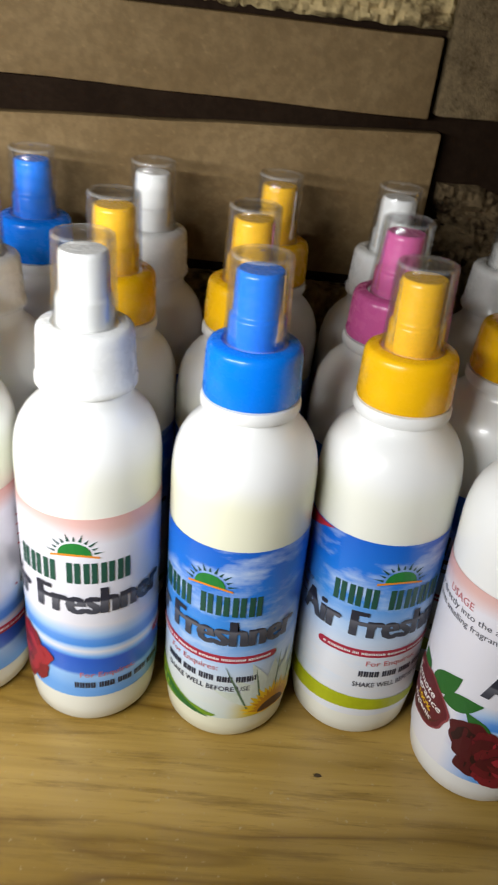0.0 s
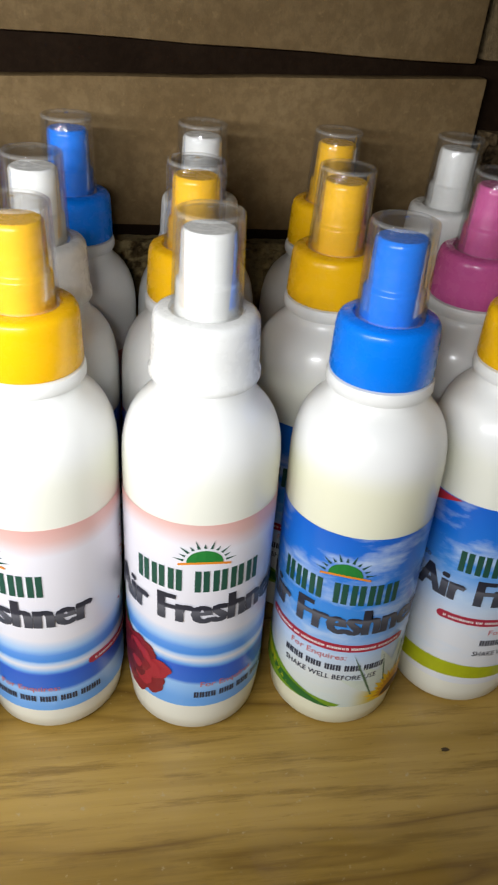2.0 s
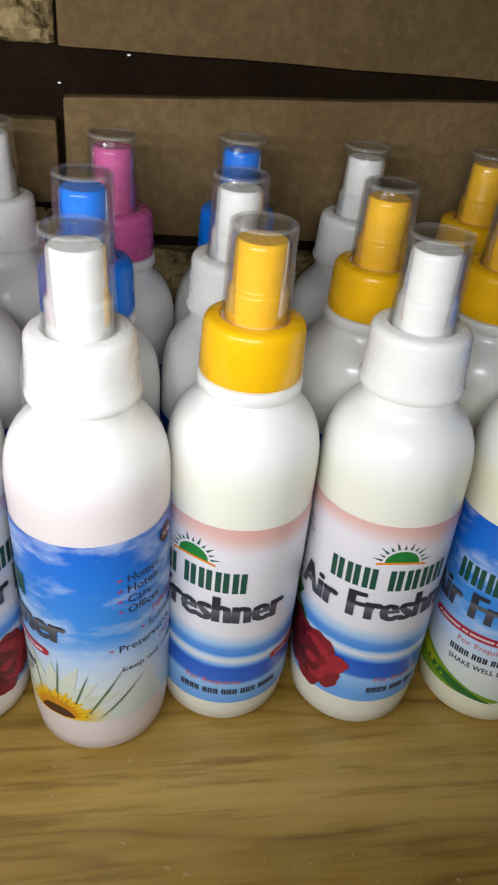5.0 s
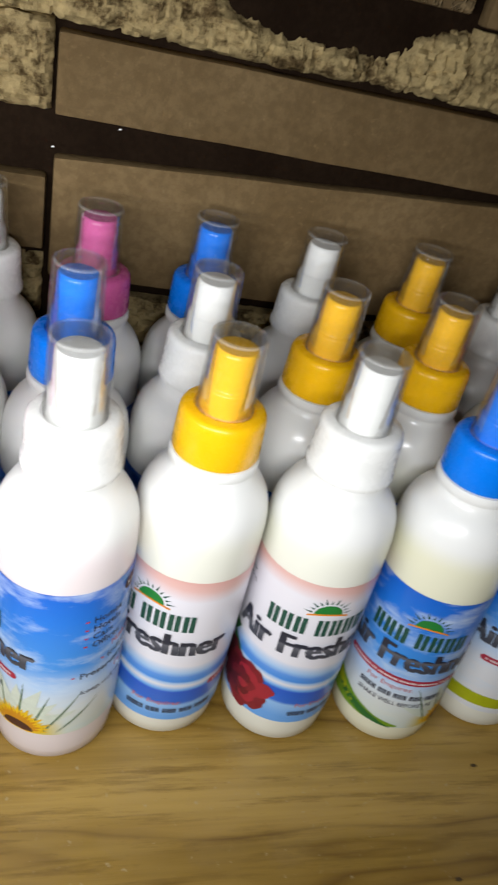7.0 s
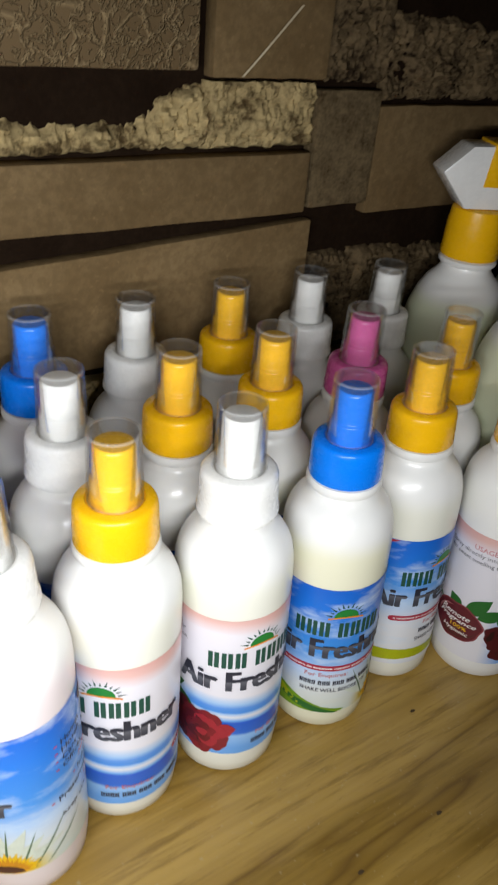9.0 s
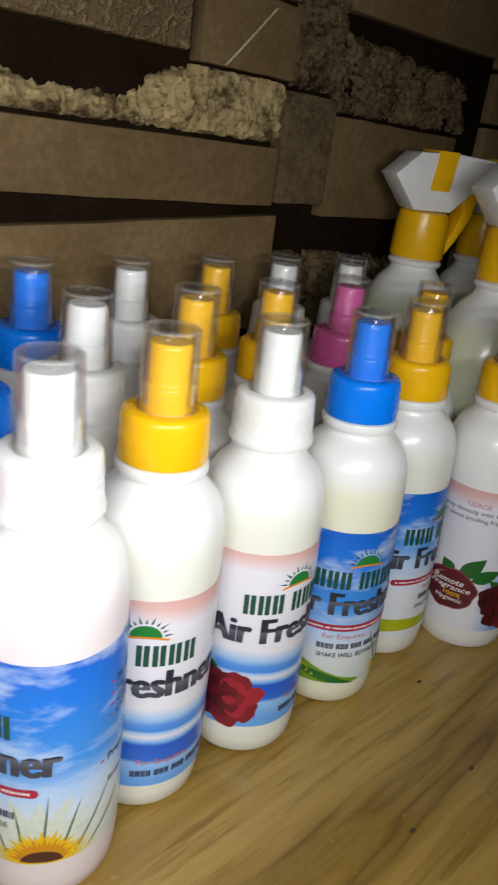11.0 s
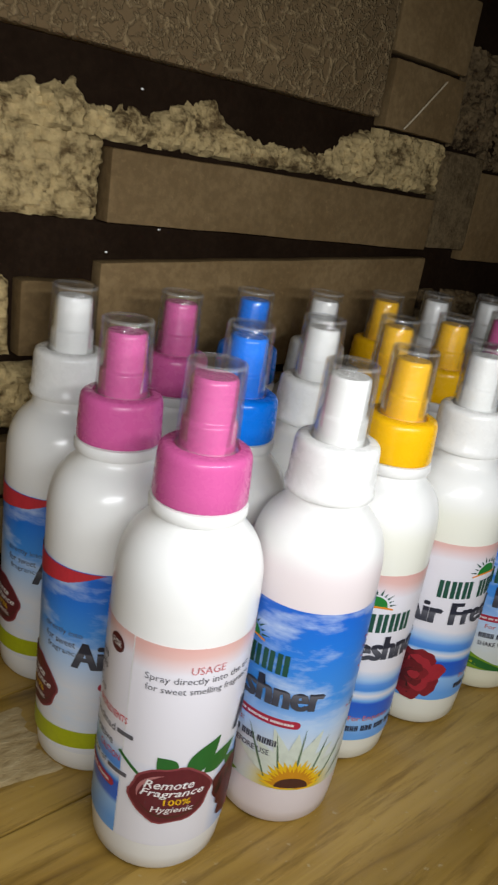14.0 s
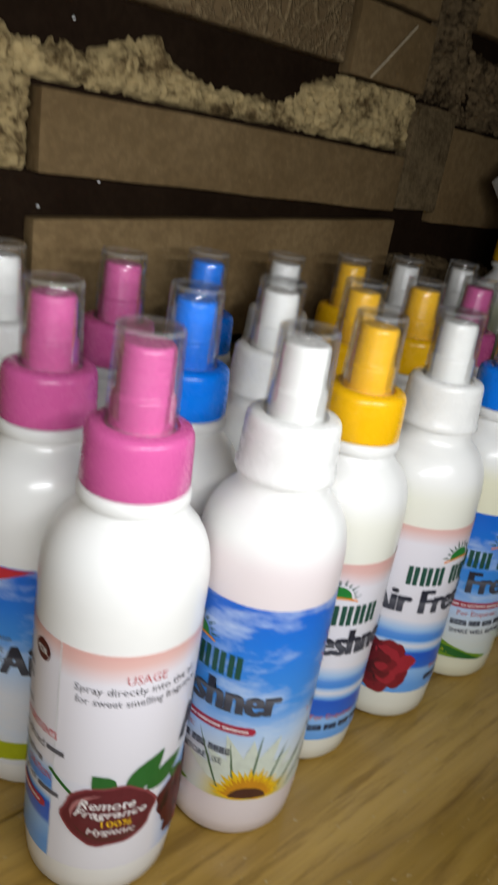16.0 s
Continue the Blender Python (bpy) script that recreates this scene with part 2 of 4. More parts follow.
def wood():
    """Varnished yellow-brown board with long wavy grain along x."""
    m, t, b = base_material("varnished wood", 0.36, coat=0.15)
    v = coords(t)
    long = node(t, "ShaderNodeMapping", Scale=(1.0, 7.0, 7.0))
    t.links.new(v, long.inputs["Vector"])
    warp = noise_node(t, long.outputs[0], 2.2, 3, 0.5)
    sep = node(t, "ShaderNodeSeparateXYZ")
    t.links.new(v, sep.inputs[0])
    band = math_node(t, "ADD", math_node(t, "MULTIPLY", sep.outputs[1], 17.0), math_node(t, "MULTIPLY", warp, 3.4))
    saw = math_node(t, "FRACT", band, 0)
    grain = ramp(t, saw, [(0.0, (0.130, 0.070, 0.018)), (0.025, (0.215, 0.128, 0.034)), (0.10, (0.345, 0.218, 0.066)), (0.5, (0.45, 0.300, 0.100)), (0.70, (0.360, 0.230, 0.070)), (0.78, (0.225, 0.136, 0.036)), (0.82, (0.320, 0.206, 0.060)), (0.95, (0.285, 0.178, 0.050)), (1.0, (0.140, 0.076, 0.020))])
    thin = node(t, "ShaderNodeMapping", Scale=(3.0, 150.0, 150.0))
    t.links.new(v, thin.inputs["Vector"])
    fibre = noise_node(t, thin.outputs[0], 2.0, 5, 0.6)
    c = mix(t, math_node(t, "MULTIPLY", ramp(t, fibre, [(0.38, (0, 0, 0)), (0.66, (1, 1, 1))]), 0.50), grain, (0.215, 0.132, 0.036))
    pale = ramp(t, noise_node(t, long.outputs[0], 6.0, 3), [(0.42, (0, 0, 0)), (0.68, (0.7, 0.7, 0.7))])
    c = mix(t, pale, c, (0.52, 0.350, 0.120))
    coarse = node(t, "ShaderNodeMapping", Scale=(5.0, 60.0, 60.0))
    t.links.new(v, coarse.inputs["Vector"])
    streak = noise_node(t, coarse.outputs[0], 2.6, 6, 0.7)
    c = mix(t, ramp(t, streak, [(0.52, (0, 0, 0)), (0.65, (0.60, 0.60, 0.60))]), c, (0.150, 0.085, 0.020))
    pore = node(t, "ShaderNodeMapping", Scale=(1.0, 5.0, 5.0))
    t.links.new(v, pore.inputs["Vector"])
    c = mix(t, ramp(t, noise_node(t, pore.outputs[0], 75, 4, 0.7), [(0.62, (0, 0, 0)), (0.74, (0.4, 0.4, 0.4))]), c, (0.12, 0.068, 0.016))
    specks = ramp(t, noise_node(t, v, 330, 3), [(0.66, (0, 0, 0)), (0.74, (0.6, 0.6, 0.6))])
    tone = node(t, "ShaderNodeHueSaturation", Saturation=1.10, Value=0.80)
    t.links.new(mix(t, specks, c, (0.45, 0.37, 0.22)), tone.inputs["Color"])
    t.links.new(tone.outputs[0], b.inputs["Base Color"])
    t.links.new(ramp(t, noise_node(t, v, 60, 4), [(0.3, (0.28, 0.28, 0.28)), (0.7, (0.46, 0.46, 0.46))]), b.inputs["Roughness"])
    bump(t, b, fibre, 0.22, 0.0009)
    return m


wood_mat = wood()
seam_mat = ink("dark wood seam", (0.05, 0.028, 0.008), 0.7)


def raw_wood():
    m, t, b = base_material("chipped raw wood", 0.75)
    v = coords(t, scale=(1, 3, 3))
    n = noise_node(t, v, 70, 6, 0.7)
    t.links.new(ramp(t, n, [(0.30, (0.22, 0.15, 0.06)), (0.48, (0.38, 0.28, 0.13)), (0.75, (0.50, 0.40, 0.23))]), b.inputs["Base Color"])
    bump(t, b, n, 0.7, 0.0025)
    return m


raw_mat = raw_wood()
plaster, pt, pb = base_material("plain painted wall", 0.8)
pt.links.new(mix(pt, noise_node(pt, coords(pt), 4, 5), (0.24, 0.22, 0.19), (0.32, 0.30, 0.26)), pb.inputs["Base Color"])


# ---- mesh tools ----
MESHES = {}


def mesh_of(bm, name, smooth_angle=None):
    me = bpy.data.meshes.new(name)
    bm.normal_update()
    bm.to_mesh(me)
    bm.free()
    if smooth_angle is not None:
        me.polygons.foreach_set("use_smooth", [True] * len(me.polygons))
        me.set_sharp_from_angle(angle=radians(smooth_angle))
    return me


def part(name, me, material, parent, label=""):
    """One mesh under a thing or a part."""
    ob = new(name, me)
    if not me.materials:
        me.materials.append(material)
    ob.parent = parent
    return tagged(ob, label)


def cached(key, build, name, smooth_angle=None):
    if key not in MESHES:
        MESHES[key] = mesh_of(build(), name, smooth_angle)
    return MESHES[key]


def lathe(profile, segs=48, ribs=None):
    """A turned shape from (radius, height) pairs; ribs = (first, last, depth) cuts fine flutes between two rows."""
    bm = bmesh.new()
    rows = []
    for k, (r, z) in enumerate(profile):
        if r < 1e-6:
            rows.append([bm.verts.new((0, 0, z))])
            continue
        ring = []
        for i in range(segs):
            a = 2 * math.pi * i / segs
            q = r - (ribs[2] if ribs and ribs[0] <= k <= ribs[1] and i % 2 else 0)
            ring.append(bm.verts.new((q * math.sin(a), -q * math.cos(a), z)))
        rows.append(ring)
    for lo, hi in zip(rows, rows[1:]):
        for i in range(segs):
            j = (i + 1) % segs
            if len(lo) == 1 and len(hi) == 1:
                continue
            if len(lo) == 1:
                bm.faces.new((lo[0], hi[j], hi[i]))
            elif len(hi) == 1:
                bm.faces.new((lo[i], lo[j], hi[0]))
            else:
                bm.faces.new((lo[i], lo[j], hi[j], hi[i]))
    return bm


R = 0.0257


def bend(bm, radius):
    """Lay flat print (x round the bottle, y up) on the bottle's side; x = 0 faces -y."""
    us = [v.co.x for v in bm.verts]
    step, lo, hi = 0.003, min(us), max(us)
    cut = lo + step
    while cut < hi - 1e-4:
        bmesh.ops.bisect_plane(bm, geom=bm.verts[:] + bm.edges[:] + bm.faces[:], plane_co=(cut, 0, 0), plane_no=(1, 0, 0), dist=1e-6)
        cut += step
    for v in bm.verts:
        a = v.co.x / R
        q = radius + v.co.z
        v.co = Vector((q * math.sin(a), -q * math.cos(a), v.co.y))
    return bm


def flat(polys):
    bm = bmesh.new()
    for pts in polys:
        f = bm.faces.new([bm.verts.new((x, y, 0)) for x, y in pts])
        if f.normal.z < 0:
            f.normal_flip()
    bmesh.ops.remove_doubles(bm, verts=bm.verts, dist=1e-7)
    bm.normal_update()
    for f in bm.faces[:]:
        if f.normal.z < 0:
            f.normal_flip()
    bmesh.ops.triangulate(bm, faces=[f for f in bm.faces if len(f.verts) > 4])
    return bm


def box2(x, y, w, h):
    return [(x - w / 2, y - h / 2), (x + w / 2, y - h / 2), (x + w / 2, y + h / 2), (x - w / 2, y + h / 2)]


def pill(x, y, w, h, n=6):
    pts = []
    for side, cx in ((1, x + w / 2 - h / 2), (-1, x - w / 2 + h / 2)):
        for i in range(n + 1):
            a = -math.pi / 2 + math.pi * i / n
            pts.append((cx + side * math.cos(a) * h / 2, y + side * math.sin(a) * h / 2))
    return pts


def blob(x, y, rx, ry, wob=0.08, lobes=5, phase=0.0, n=36):
    out = []
    for i in range(n):
        a = 2 * math.pi * i / n
        k = 1 + wob * math.sin(lobes * a + phase) + wob * 0.5 * math.sin((lobes + 4) * a + 2 * phase)
        out.append((x + rx * k * math.cos(a), y + ry * k * math.sin(a)))
    return out


def leaf(x, y, length, width, angle, n=10):
    pts = []
    for s in (1, -1):
        for i in range(n):
            q = i / n if s > 0 else 1 - i / n
            pts.append((q * length, s * width / 2 * math.sin(math.pi * q ** 0.8)))
    c, s = math.cos(radians(angle)), math.sin(radians(angle))
    return [(x + c * a - s * b, y + s * a + c * b) for a, b in pts]


def lettering(words, x, y, width, height, heavy=0.0, slant=0.0):
    """Words as flat mesh, fitted to a width and a height, centred at x, y."""
    cu = bpy.data.curves.new("words", "FONT")
    cu.body, cu.offset, cu.shear, cu.resolution_u = words, heavy, slant, 2
    ob = bpy.data.objects.new("words", cu)
    scene.collection.objects.link(ob)
    bpy.context.view_layer.update()
    me = bpy.data.meshes.new_from_object(ob.evaluated_get(bpy.context.evaluated_depsgraph_get()))
    bm = bmesh.new()
    bm.from_mesh(me)
    bpy.data.objects.remove(ob)
    bpy.data.meshes.remove(me)
    bpy.data.curves.remove(cu)
    xs, ys = [v.co.x for v in bm.verts], [v.co.y for v in bm.verts]
    sx, sy = width / (max(xs) - min(xs)), height / (max(ys) - min(ys))
    for v in bm.verts:
        v.co = Vector((x + (v.co.x - (max(xs) + min(xs)) / 2) * sx, y + (v.co.y - (max(ys) + min(ys)) / 2) * sy, 0))
    bmesh.ops.remove_doubles(bm, verts=bm.verts, dist=1e-6)
    bmesh.ops.dissolve_limit(bm, angle_limit=0.01, verts=bm.verts, edges=bm.edges)
    bmesh.ops.triangulate(bm, faces=bm.faces)
    return bm


def bold(words, x, y, width, height, spread):
    """Heavy words: three strikes of the same letters, side by side in closely stacked layers."""
    strikes = []
    for k, dx in enumerate((-spread, 0, spread)):
        bm = lettering(words, x + dx, y, width, height, 0.012)
        for v in bm.verts:
            v.co.z = 0.00003 * k
        strikes.append(bm)
    return join(*strikes)


def join(*bms):
    out = bmesh.new()
    for b in bms:
        me = bpy.data.meshes.new("tmp")
        b.to_mesh(me)
        b.free()
        out.from_mesh(me)
        bpy.data.meshes.remove(me)
    return out


def sheet(z0, z1, round_from, round_to):
    """The label's paper, with UV in metres."""
    bm = bmesh.new()
    lay = bm.loops.layers.uv.new("UVMap")
    n, radius = 64, R + 0.00025
    cols = []
    for i in range(n + 1):
        u = round_from + (round_to - round_from) * i / n
        a = u / R
        cols.append([(bm.verts.new((radius * math.sin(a), -radius * math.cos(a), z)), u, z) for z in (z0, z1)])
    for a, b in zip(cols, cols[1:]):
        ring = (a[0], b[0], b[1], a[1])
        f = bm.faces.new([q[0] for q in ring])
        for loop, q in zip(f.loops, ring):
            loop[lay].uv = (q[1], q[2])
    return bm


# ---- label prints: (name, material, layer, flat shape) ----
def sun_rays(x, y, r0, r1):
    out = []
    for i in range(11):
        a = radians(8 + 164 * i / 10)
        w = 0.075
        tip = r1 * (1.0 if i % 2 == 0 else 0.86)
        out.append([(x + r0 * math.cos(a - w), y + 0.9 * r0 * math.sin(a - w)), (x + tip * math.cos(a), y + 0.9 * tip * math.sin(a)), (x + r0 * math.cos(a + w), y + 0.9 * r0 * math.sin(a + w))])
    return out


def half_disc(x, y, rx, ry, n=18):
    return [(x + rx * math.cos(math.pi * i / n), y + ry * math.sin(math.pi * i / n)) for i in range(n + 1)]


def arc_band(x, y, w, sag, thick, n=14):
    top = [(x + w * (i / n - 0.5), y + sag * (1 - (2 * i / n - 1) ** 2)) for i in range(n + 1)]
    return [[top[i], top[i + 1], (top[i + 1][0], top[i + 1][1] - thick), (top[i][0], top[i][1] - thick)] for i in range(n)]


def stroke_bars(x, y, w, h, gaps):
    """A plain row of upright bars in place of a name."""
    out, slots = [], sum(gaps) + 0.5 * (len(gaps) - 1)
    step, at = w / slots, x - w / 2
    for n in gaps:
        for _ in range(n):
            out.append(box2(at + step * 0.23, y, step * 0.34, h))
            out.append(box2(at + step * 0.69, y, step * 0.34, h))
            at += step
        at += 0.5 * step
    return out


def name_prints(z, x=-0.0015):
    """Sun mark, plain bars for the maker's name, and the product words; z is the height of the mark's foot."""
    return [
        ("sunburst", "green", 1, lambda: flat(sun_rays(0, z, 0.0068, 0.0105))),
        ("sun_disc", "sun", 1, lambda: flat([half_disc(0, z, 0.0058, 0.0052)])),
        ("sun_arc", "orange", 2, lambda: flat(arc_band(0, z - 0.0006, 0.017, 0.0012, 0.0009))),
        ("name_print", "green", 1, lambda: flat(stroke_bars(-0.0018, z - 0.0080, 0.044, 0.0092, (3, 4)))),
        ("product_lettering", "letters", 2, lambda: bold("Air Freshner", x, z - 0.0208, 0.0725, 0.0122, 0.00062)),
    ]


def pill_prints(z, x):
    """A red strip with a fine row of plain bars in place of the maker's name."""
    return [
        ("maker_strip", "crimson", 1, lambda: flat([pill(x, z, 0.058, 0.0036)])),
        ("maker_print", "white", 2, lambda: flat(stroke_bars(x, z, 0.053, 0.0011, (1, 7, 2, 7, 6, 7, 7)))),
    ]


def number_bars(x, z, w, h):
    """Plain bars in place of a telephone number."""
    return stroke_bars(x, z, w, h, (4, 3, 3, 3, 4))


def rose_prints(x, z):
    """A dark red rose of overlapping ruffled petals, with a second one half behind it."""
    rnd = random.Random(5)
    out = [("rose_leaf", "leaf", 1, lambda: flat([leaf(x - 0.004, z + 0.010, 0.014, 0.006, 140)])),
           ("rose_back", "rose_deep", 1.5, lambda: flat([blob(x - 0.0105, z + 0.0075, 0.0085, 0.0080, 0.07, 5, 0.9)])),
           ("rose_back", "rose_dark", 1.7, lambda: flat([blob(x - 0.0120, z + 0.0060, 0.0050, 0.0056, 0.09, 4, 0.2)]))]
    layer = 2.0
    for count, reach, size, under in ((7, 0.0096, 0.0062, 0.0130), (6, 0.0064, 0.0054, 0.0092), (5, 0.0036, 0.0042, 0.0060), (3, 0.0015, 0.0026, 0.0030)):
        out.append(("rose_shade", "rose_dark", layer, lambda u=under, c=count: flat([blob(x, z, u, u * 0.96, 0.05, c, 0.3 * c)])))
        for i in range(count):
            layer += 0.14
            a = math.tau * i / count + 0.55 * count
            tone = ("rose_deep", "rose_red", "rose_mid", "rose_lit")[min(3, max(0, int(1.9 + 1.5 * math.cos(a) + rnd.uniform(-0.9, 0.9))))]
            px, pz = x + reach * math.cos(a), z + reach * 0.94 * math.sin(a)
            rx, rz = size * rnd.uniform(0.92, 1.1), size * rnd.uniform(0.85, 1.0)
            out.append(("rose_petal", tone, layer, lambda px=px, pz=pz, rx=rx, rz=rz, a=a: flat([blob(px, pz, rx, rz, 0.09, 3, a)])))
        layer += 0.14
    return out


def crescent(x, z, rx, rz, first, last, thick, n=14):
    """An arc that is thickest in its middle and thins out to both ends."""
    def at(k, side):
        a, w = radians(first + (last - first) * k / n), thick * 0.5 * math.sin(math.pi * k / n) + 0.00004
        return x + (rx + side * w) * math.cos(a), z + (rz + side * w) * math.sin(a)
    return [[at(k, -1), at(k + 1, -1), at(k + 1, 1), at(k, 1)] for k in range(n)]


def seal_prints(x, z, leaves=True):
    out = [
        ("seal_stalk", "leaf", 1, lambda: flat([[(x - 0.021, z + 0.0135), (x - 0.020, z + 0.0145), (x - 0.009, z + 0.006), (x - 0.0098, z + 0.005)]])),
        ("seal_leaf", "leaf", 1, lambda: flat([leaf(x + 0.0005, z + 0.0095, 0.0100, 0.0078, 132)])),
        ("seal_leaf", "leaf", 1, lambda: flat([leaf(x + 0.0045, z + 0.0085, 0.0185, 0.0092, 50)])),
        ("seal_leaf", "leaf", 1, lambda: flat([leaf(x + 0.0110, z + 0.0080, 0.0165, 0.0080, 27)])),
        ("seal_rim", "maroon_lit", 2, lambda: flat([blob(x, z, 0.0152, 0.0128, 0.035, 6, 0.4)])),
        ("seal", "maroon", 3, lambda: flat([blob(x, z, 0.0143, 0.0120, 0.035, 6, 0.4)])),
        ("seal_edge", "brown", 3.4, lambda: flat(crescent(x + 0.0004, z + 0.0003, 0.0122, 0.0100, 205, 350, 0.0010))),
        ("seal_gloss", "seal_pale", 3.5, lambda: flat(crescent(x, z, 0.0118, 0.0096, 105, 190, 0.0013))),
        ("seal_lettering", "white", 4, lambda: join(lettering("Remote", x - 0.001, z + 0.0050, 0.0175, 0.0037, 0.012, 0.3), lettering("Fragrance", x + 0.0005, z + 0.0008, 0.0225, 0.0042, 0.012, 0.3),
                                                     lettering("Hygienic", x + 0.001, z - 0.0065, 0.0150, 0.0034, 0.008, 0.2))),
        ("seal_number", "yellow", 4, lambda: lettering("100%", x + 0.0025, z - 0.0028, 0.0095, 0.0027, 0.01)),
    ]
    return [q for q in out if leaves or "leaf" not in q[0]]


def usage_prints(x, z):
    return [
        ("usage_heading", "coral", 1, lambda: lettering("USAGE", x, z, 0.0120, 0.0030)),
        ("usage_lettering", "grey", 1, lambda: join(lettering("Spray directly into the air", x - 0.001, z - 0.0045, 0.040, 0.0034), lettering("for sweet smelling fragrance.", x, z - 0.0087, 0.041, 0.0034))),
    ]


def list_prints(x, z, colour):
    """The list round the side: places, ingredients and a caution, each line led by a red dash."""
    def line(words, at, down, size, tall=0.0033):
        return lettering(words, x + at + size / 2, z - down, size, tall, 0.006)
    rows = [("Homes", 0.0, 0.0, 0.0125), ("Hotels", 0.0, 0.0046, 0.0125), ("Cars", 0.0, 0.0092, 0.0088), ("Offices", 0.0, 0.0138, 0.0128),
            ("Iodized", 0.0080, 0.0250, 0.0130), ("Preservative", -0.0035, 0.0312, 0.0240), ("keep out of", -0.0025, 0.0422, 0.0205)]
    dashes = [box2(x + at - 0.0026, z - down, 0.0014, 0.0007) for words, at, down, size in rows[:6]]
    return [
        ("list_lettering", colour, 1, lambda: join(*[line(*row) for row in rows])),
        ("list_dash", "red", 1, lambda: flat(dashes)),
        ("list_heading", "red", 1, lambda: join(line("INGREDIENTS", 0.0095, 0.0192, 0.0165, 0.0028), line("CAUTION", 0.0130, 0.0362, 0.0115, 0.0028))),
        ("list_tail", colour, 1, lambda: flat([box2(x + 0.0255, z - 0.0250, 0.007, 0.0018), box2(x + 0.0235, z - 0.0422, 0.009, 0.0018)])),
        ("badge", "rose_deep", 1, lambda: flat([blob(x + 0.0175, z + 0.0085, 0.0038, 0.0036, 0.0, 5)])),
        ("badge_lettering", "white", 2, lambda: lettering("FOR", x + 0.0175, z + 0.0085, 0.0050, 0.0024, 0.008)),
    ]


def sunflower_prints(x, z):
    petals = [leaf(x, z, 0.0125 + 0.0022 * ((i * 7) % 5) / 4, 0.0030, 4 + 172 * i / 18) for i in range(19)]
    inner = [leaf(x, z, 0.0098 + 0.0012 * (i % 2), 0.0024, 9 + 162 * i / 15) for i in range(16)]
    pale = [leaf(x - 0.001, z + 0.004, 0.026 - 0.003 * (i % 2), 0.0062, 22 + 135 * i / 6) for i in range(7)]
    blades = [leaf(x - 0.010 + 0.005 * i, z, 0.030 - 0.004 * (i % 2), 0.0009, 112 - 13 * i) for i in range(6)]
    return [
        ("pale_flower", "petal", 1, lambda: flat(pale)),
        ("grass_print", "blade", 1.5, lambda: flat(blades)),
        ("sunflower", "yellow", 2, lambda: flat(petals)),
        ("inner_flower", "amber", 2.5, lambda: flat(inner)),
        ("sunflower_heart", "brown", 3, lambda: flat([half_disc(x, z - 0.0002, 0.0068, 0.0050)])),
    ]


def enquiry_prints(x, z):
    return [
        ("enquiry_lettering", "coral", 1, lambda: lettering("For Enquires:", x - 0.002, z, 0.0215, 0.0034, 0.008)),
        ("number_print", "navy", 1, lambda: flat(number_bars(x + 0.0045, z - 0.0052, 0.039, 0.0030))),
    ]


def swoosh(z, tall, u0, u1, lift):
    n, rows = 26, []
    for i in range(n):
        def edge(q):
            u = u0 + (u1 - u0) * q
            return u, z + lift * math.sin(math.pi * (q * 1.6 - 0.3)) * 0.5
        (a, za), (b, zb) = edge(i / n), edge((i + 1) / n)
        ta, tb = (tall * (0.55 + 0.45 * math.cos(2.2 * (i + k) / n)) for k in (0, 1))
        rows.append([(a, za), (b, zb), (b, zb + tb), (a, za + ta)])
    return flat(rows)


PRINTS = {
    "rose": name_prints(0.0834) + rose_prints(-0.0265, 0.0272) + seal_prints(-0.0615, 0.0365) + usage_prints(-0.0545, 0.0900)
    + enquiry_prints(0.0130, 0.0245) + list_prints(0.0555, 0.0830, "grey") + [("maker_strip", "crimson", 1, lambda: flat([pill(0.0555, 0.0340, 0.046, 0.0036)])), ("maker_print", "white", 2, lambda: flat(stroke_bars(0.0555, 0.0340, 0.041, 0.0011, (1, 7, 2, 7, 6, 7, 7))))],
    "flower": name_prints(0.0820) + pill_prints(0.0480, -0.001) + enquiry_prints(-0.0035, 0.0428)
    + [("notice_lettering", "navy", 1, lambda: lettering("SHAKE WELL BEFORE USE", 0.0, 0.0325, 0.036, 0.0026, 0.012)),
       ("grass_bank", "grass", 1, lambda: flat([[(-0.046, 0.0160), (-0.046, 0.0360), (-0.036, 0.0335), (-0.026, 0.0285), (-0.016, 0.0238), (-0.006, 0.0200), (0.006, 0.0172), (0.004, 0.0160)]])),
       ("grass_blade", "leaf", 2, lambda: flat([leaf(-0.030, 0.0235, 0.034, 0.0045, -14)])), ("grass_blade", "lime", 2, lambda: flat([leaf(-0.042, 0.0330, 0.030, 0.0050, -29)]))]
    + sunflower_prints(0.0290, 0.0172) + list_prints(0.0555, 0.0830, "navy"),
    "swoosh": name_prints(0.0820) + pill_prints(0.0470, 0.002) + enquiry_prints(0.006, 0.0415)
    + [("notice_lettering", "navy", 1, lambda: lettering("SHAKE WELL BEFORE USE", 0.006, 0.0305, 0.033, 0.0026, 0.012)),
       ("lime_band", "lime", 1, lambda: swoosh(0.0145, 0.0090, -0.066, 0.045, 0.004)),
       ("red_ribbon", "red", 1, lambda: flat([[(-0.078, 0.0983), (-0.078, 0.0880), (-0.060, 0.0890), (-0.042, 0.0922), (-0.027, 0.0983)]]))]
    + seal_prints(-0.0590, 0.0400, False) + [("usage_lettering", "grey", 1, lambda: join(lettering("directly into", -0.0435, 0.0700, 0.0185, 0.0032), lettering("for sweet", -0.0445, 0.0655, 0.0150, 0.0032), lettering("fragrance.", -0.0425, 0.0610, 0.0165, 0.0032)))],
}

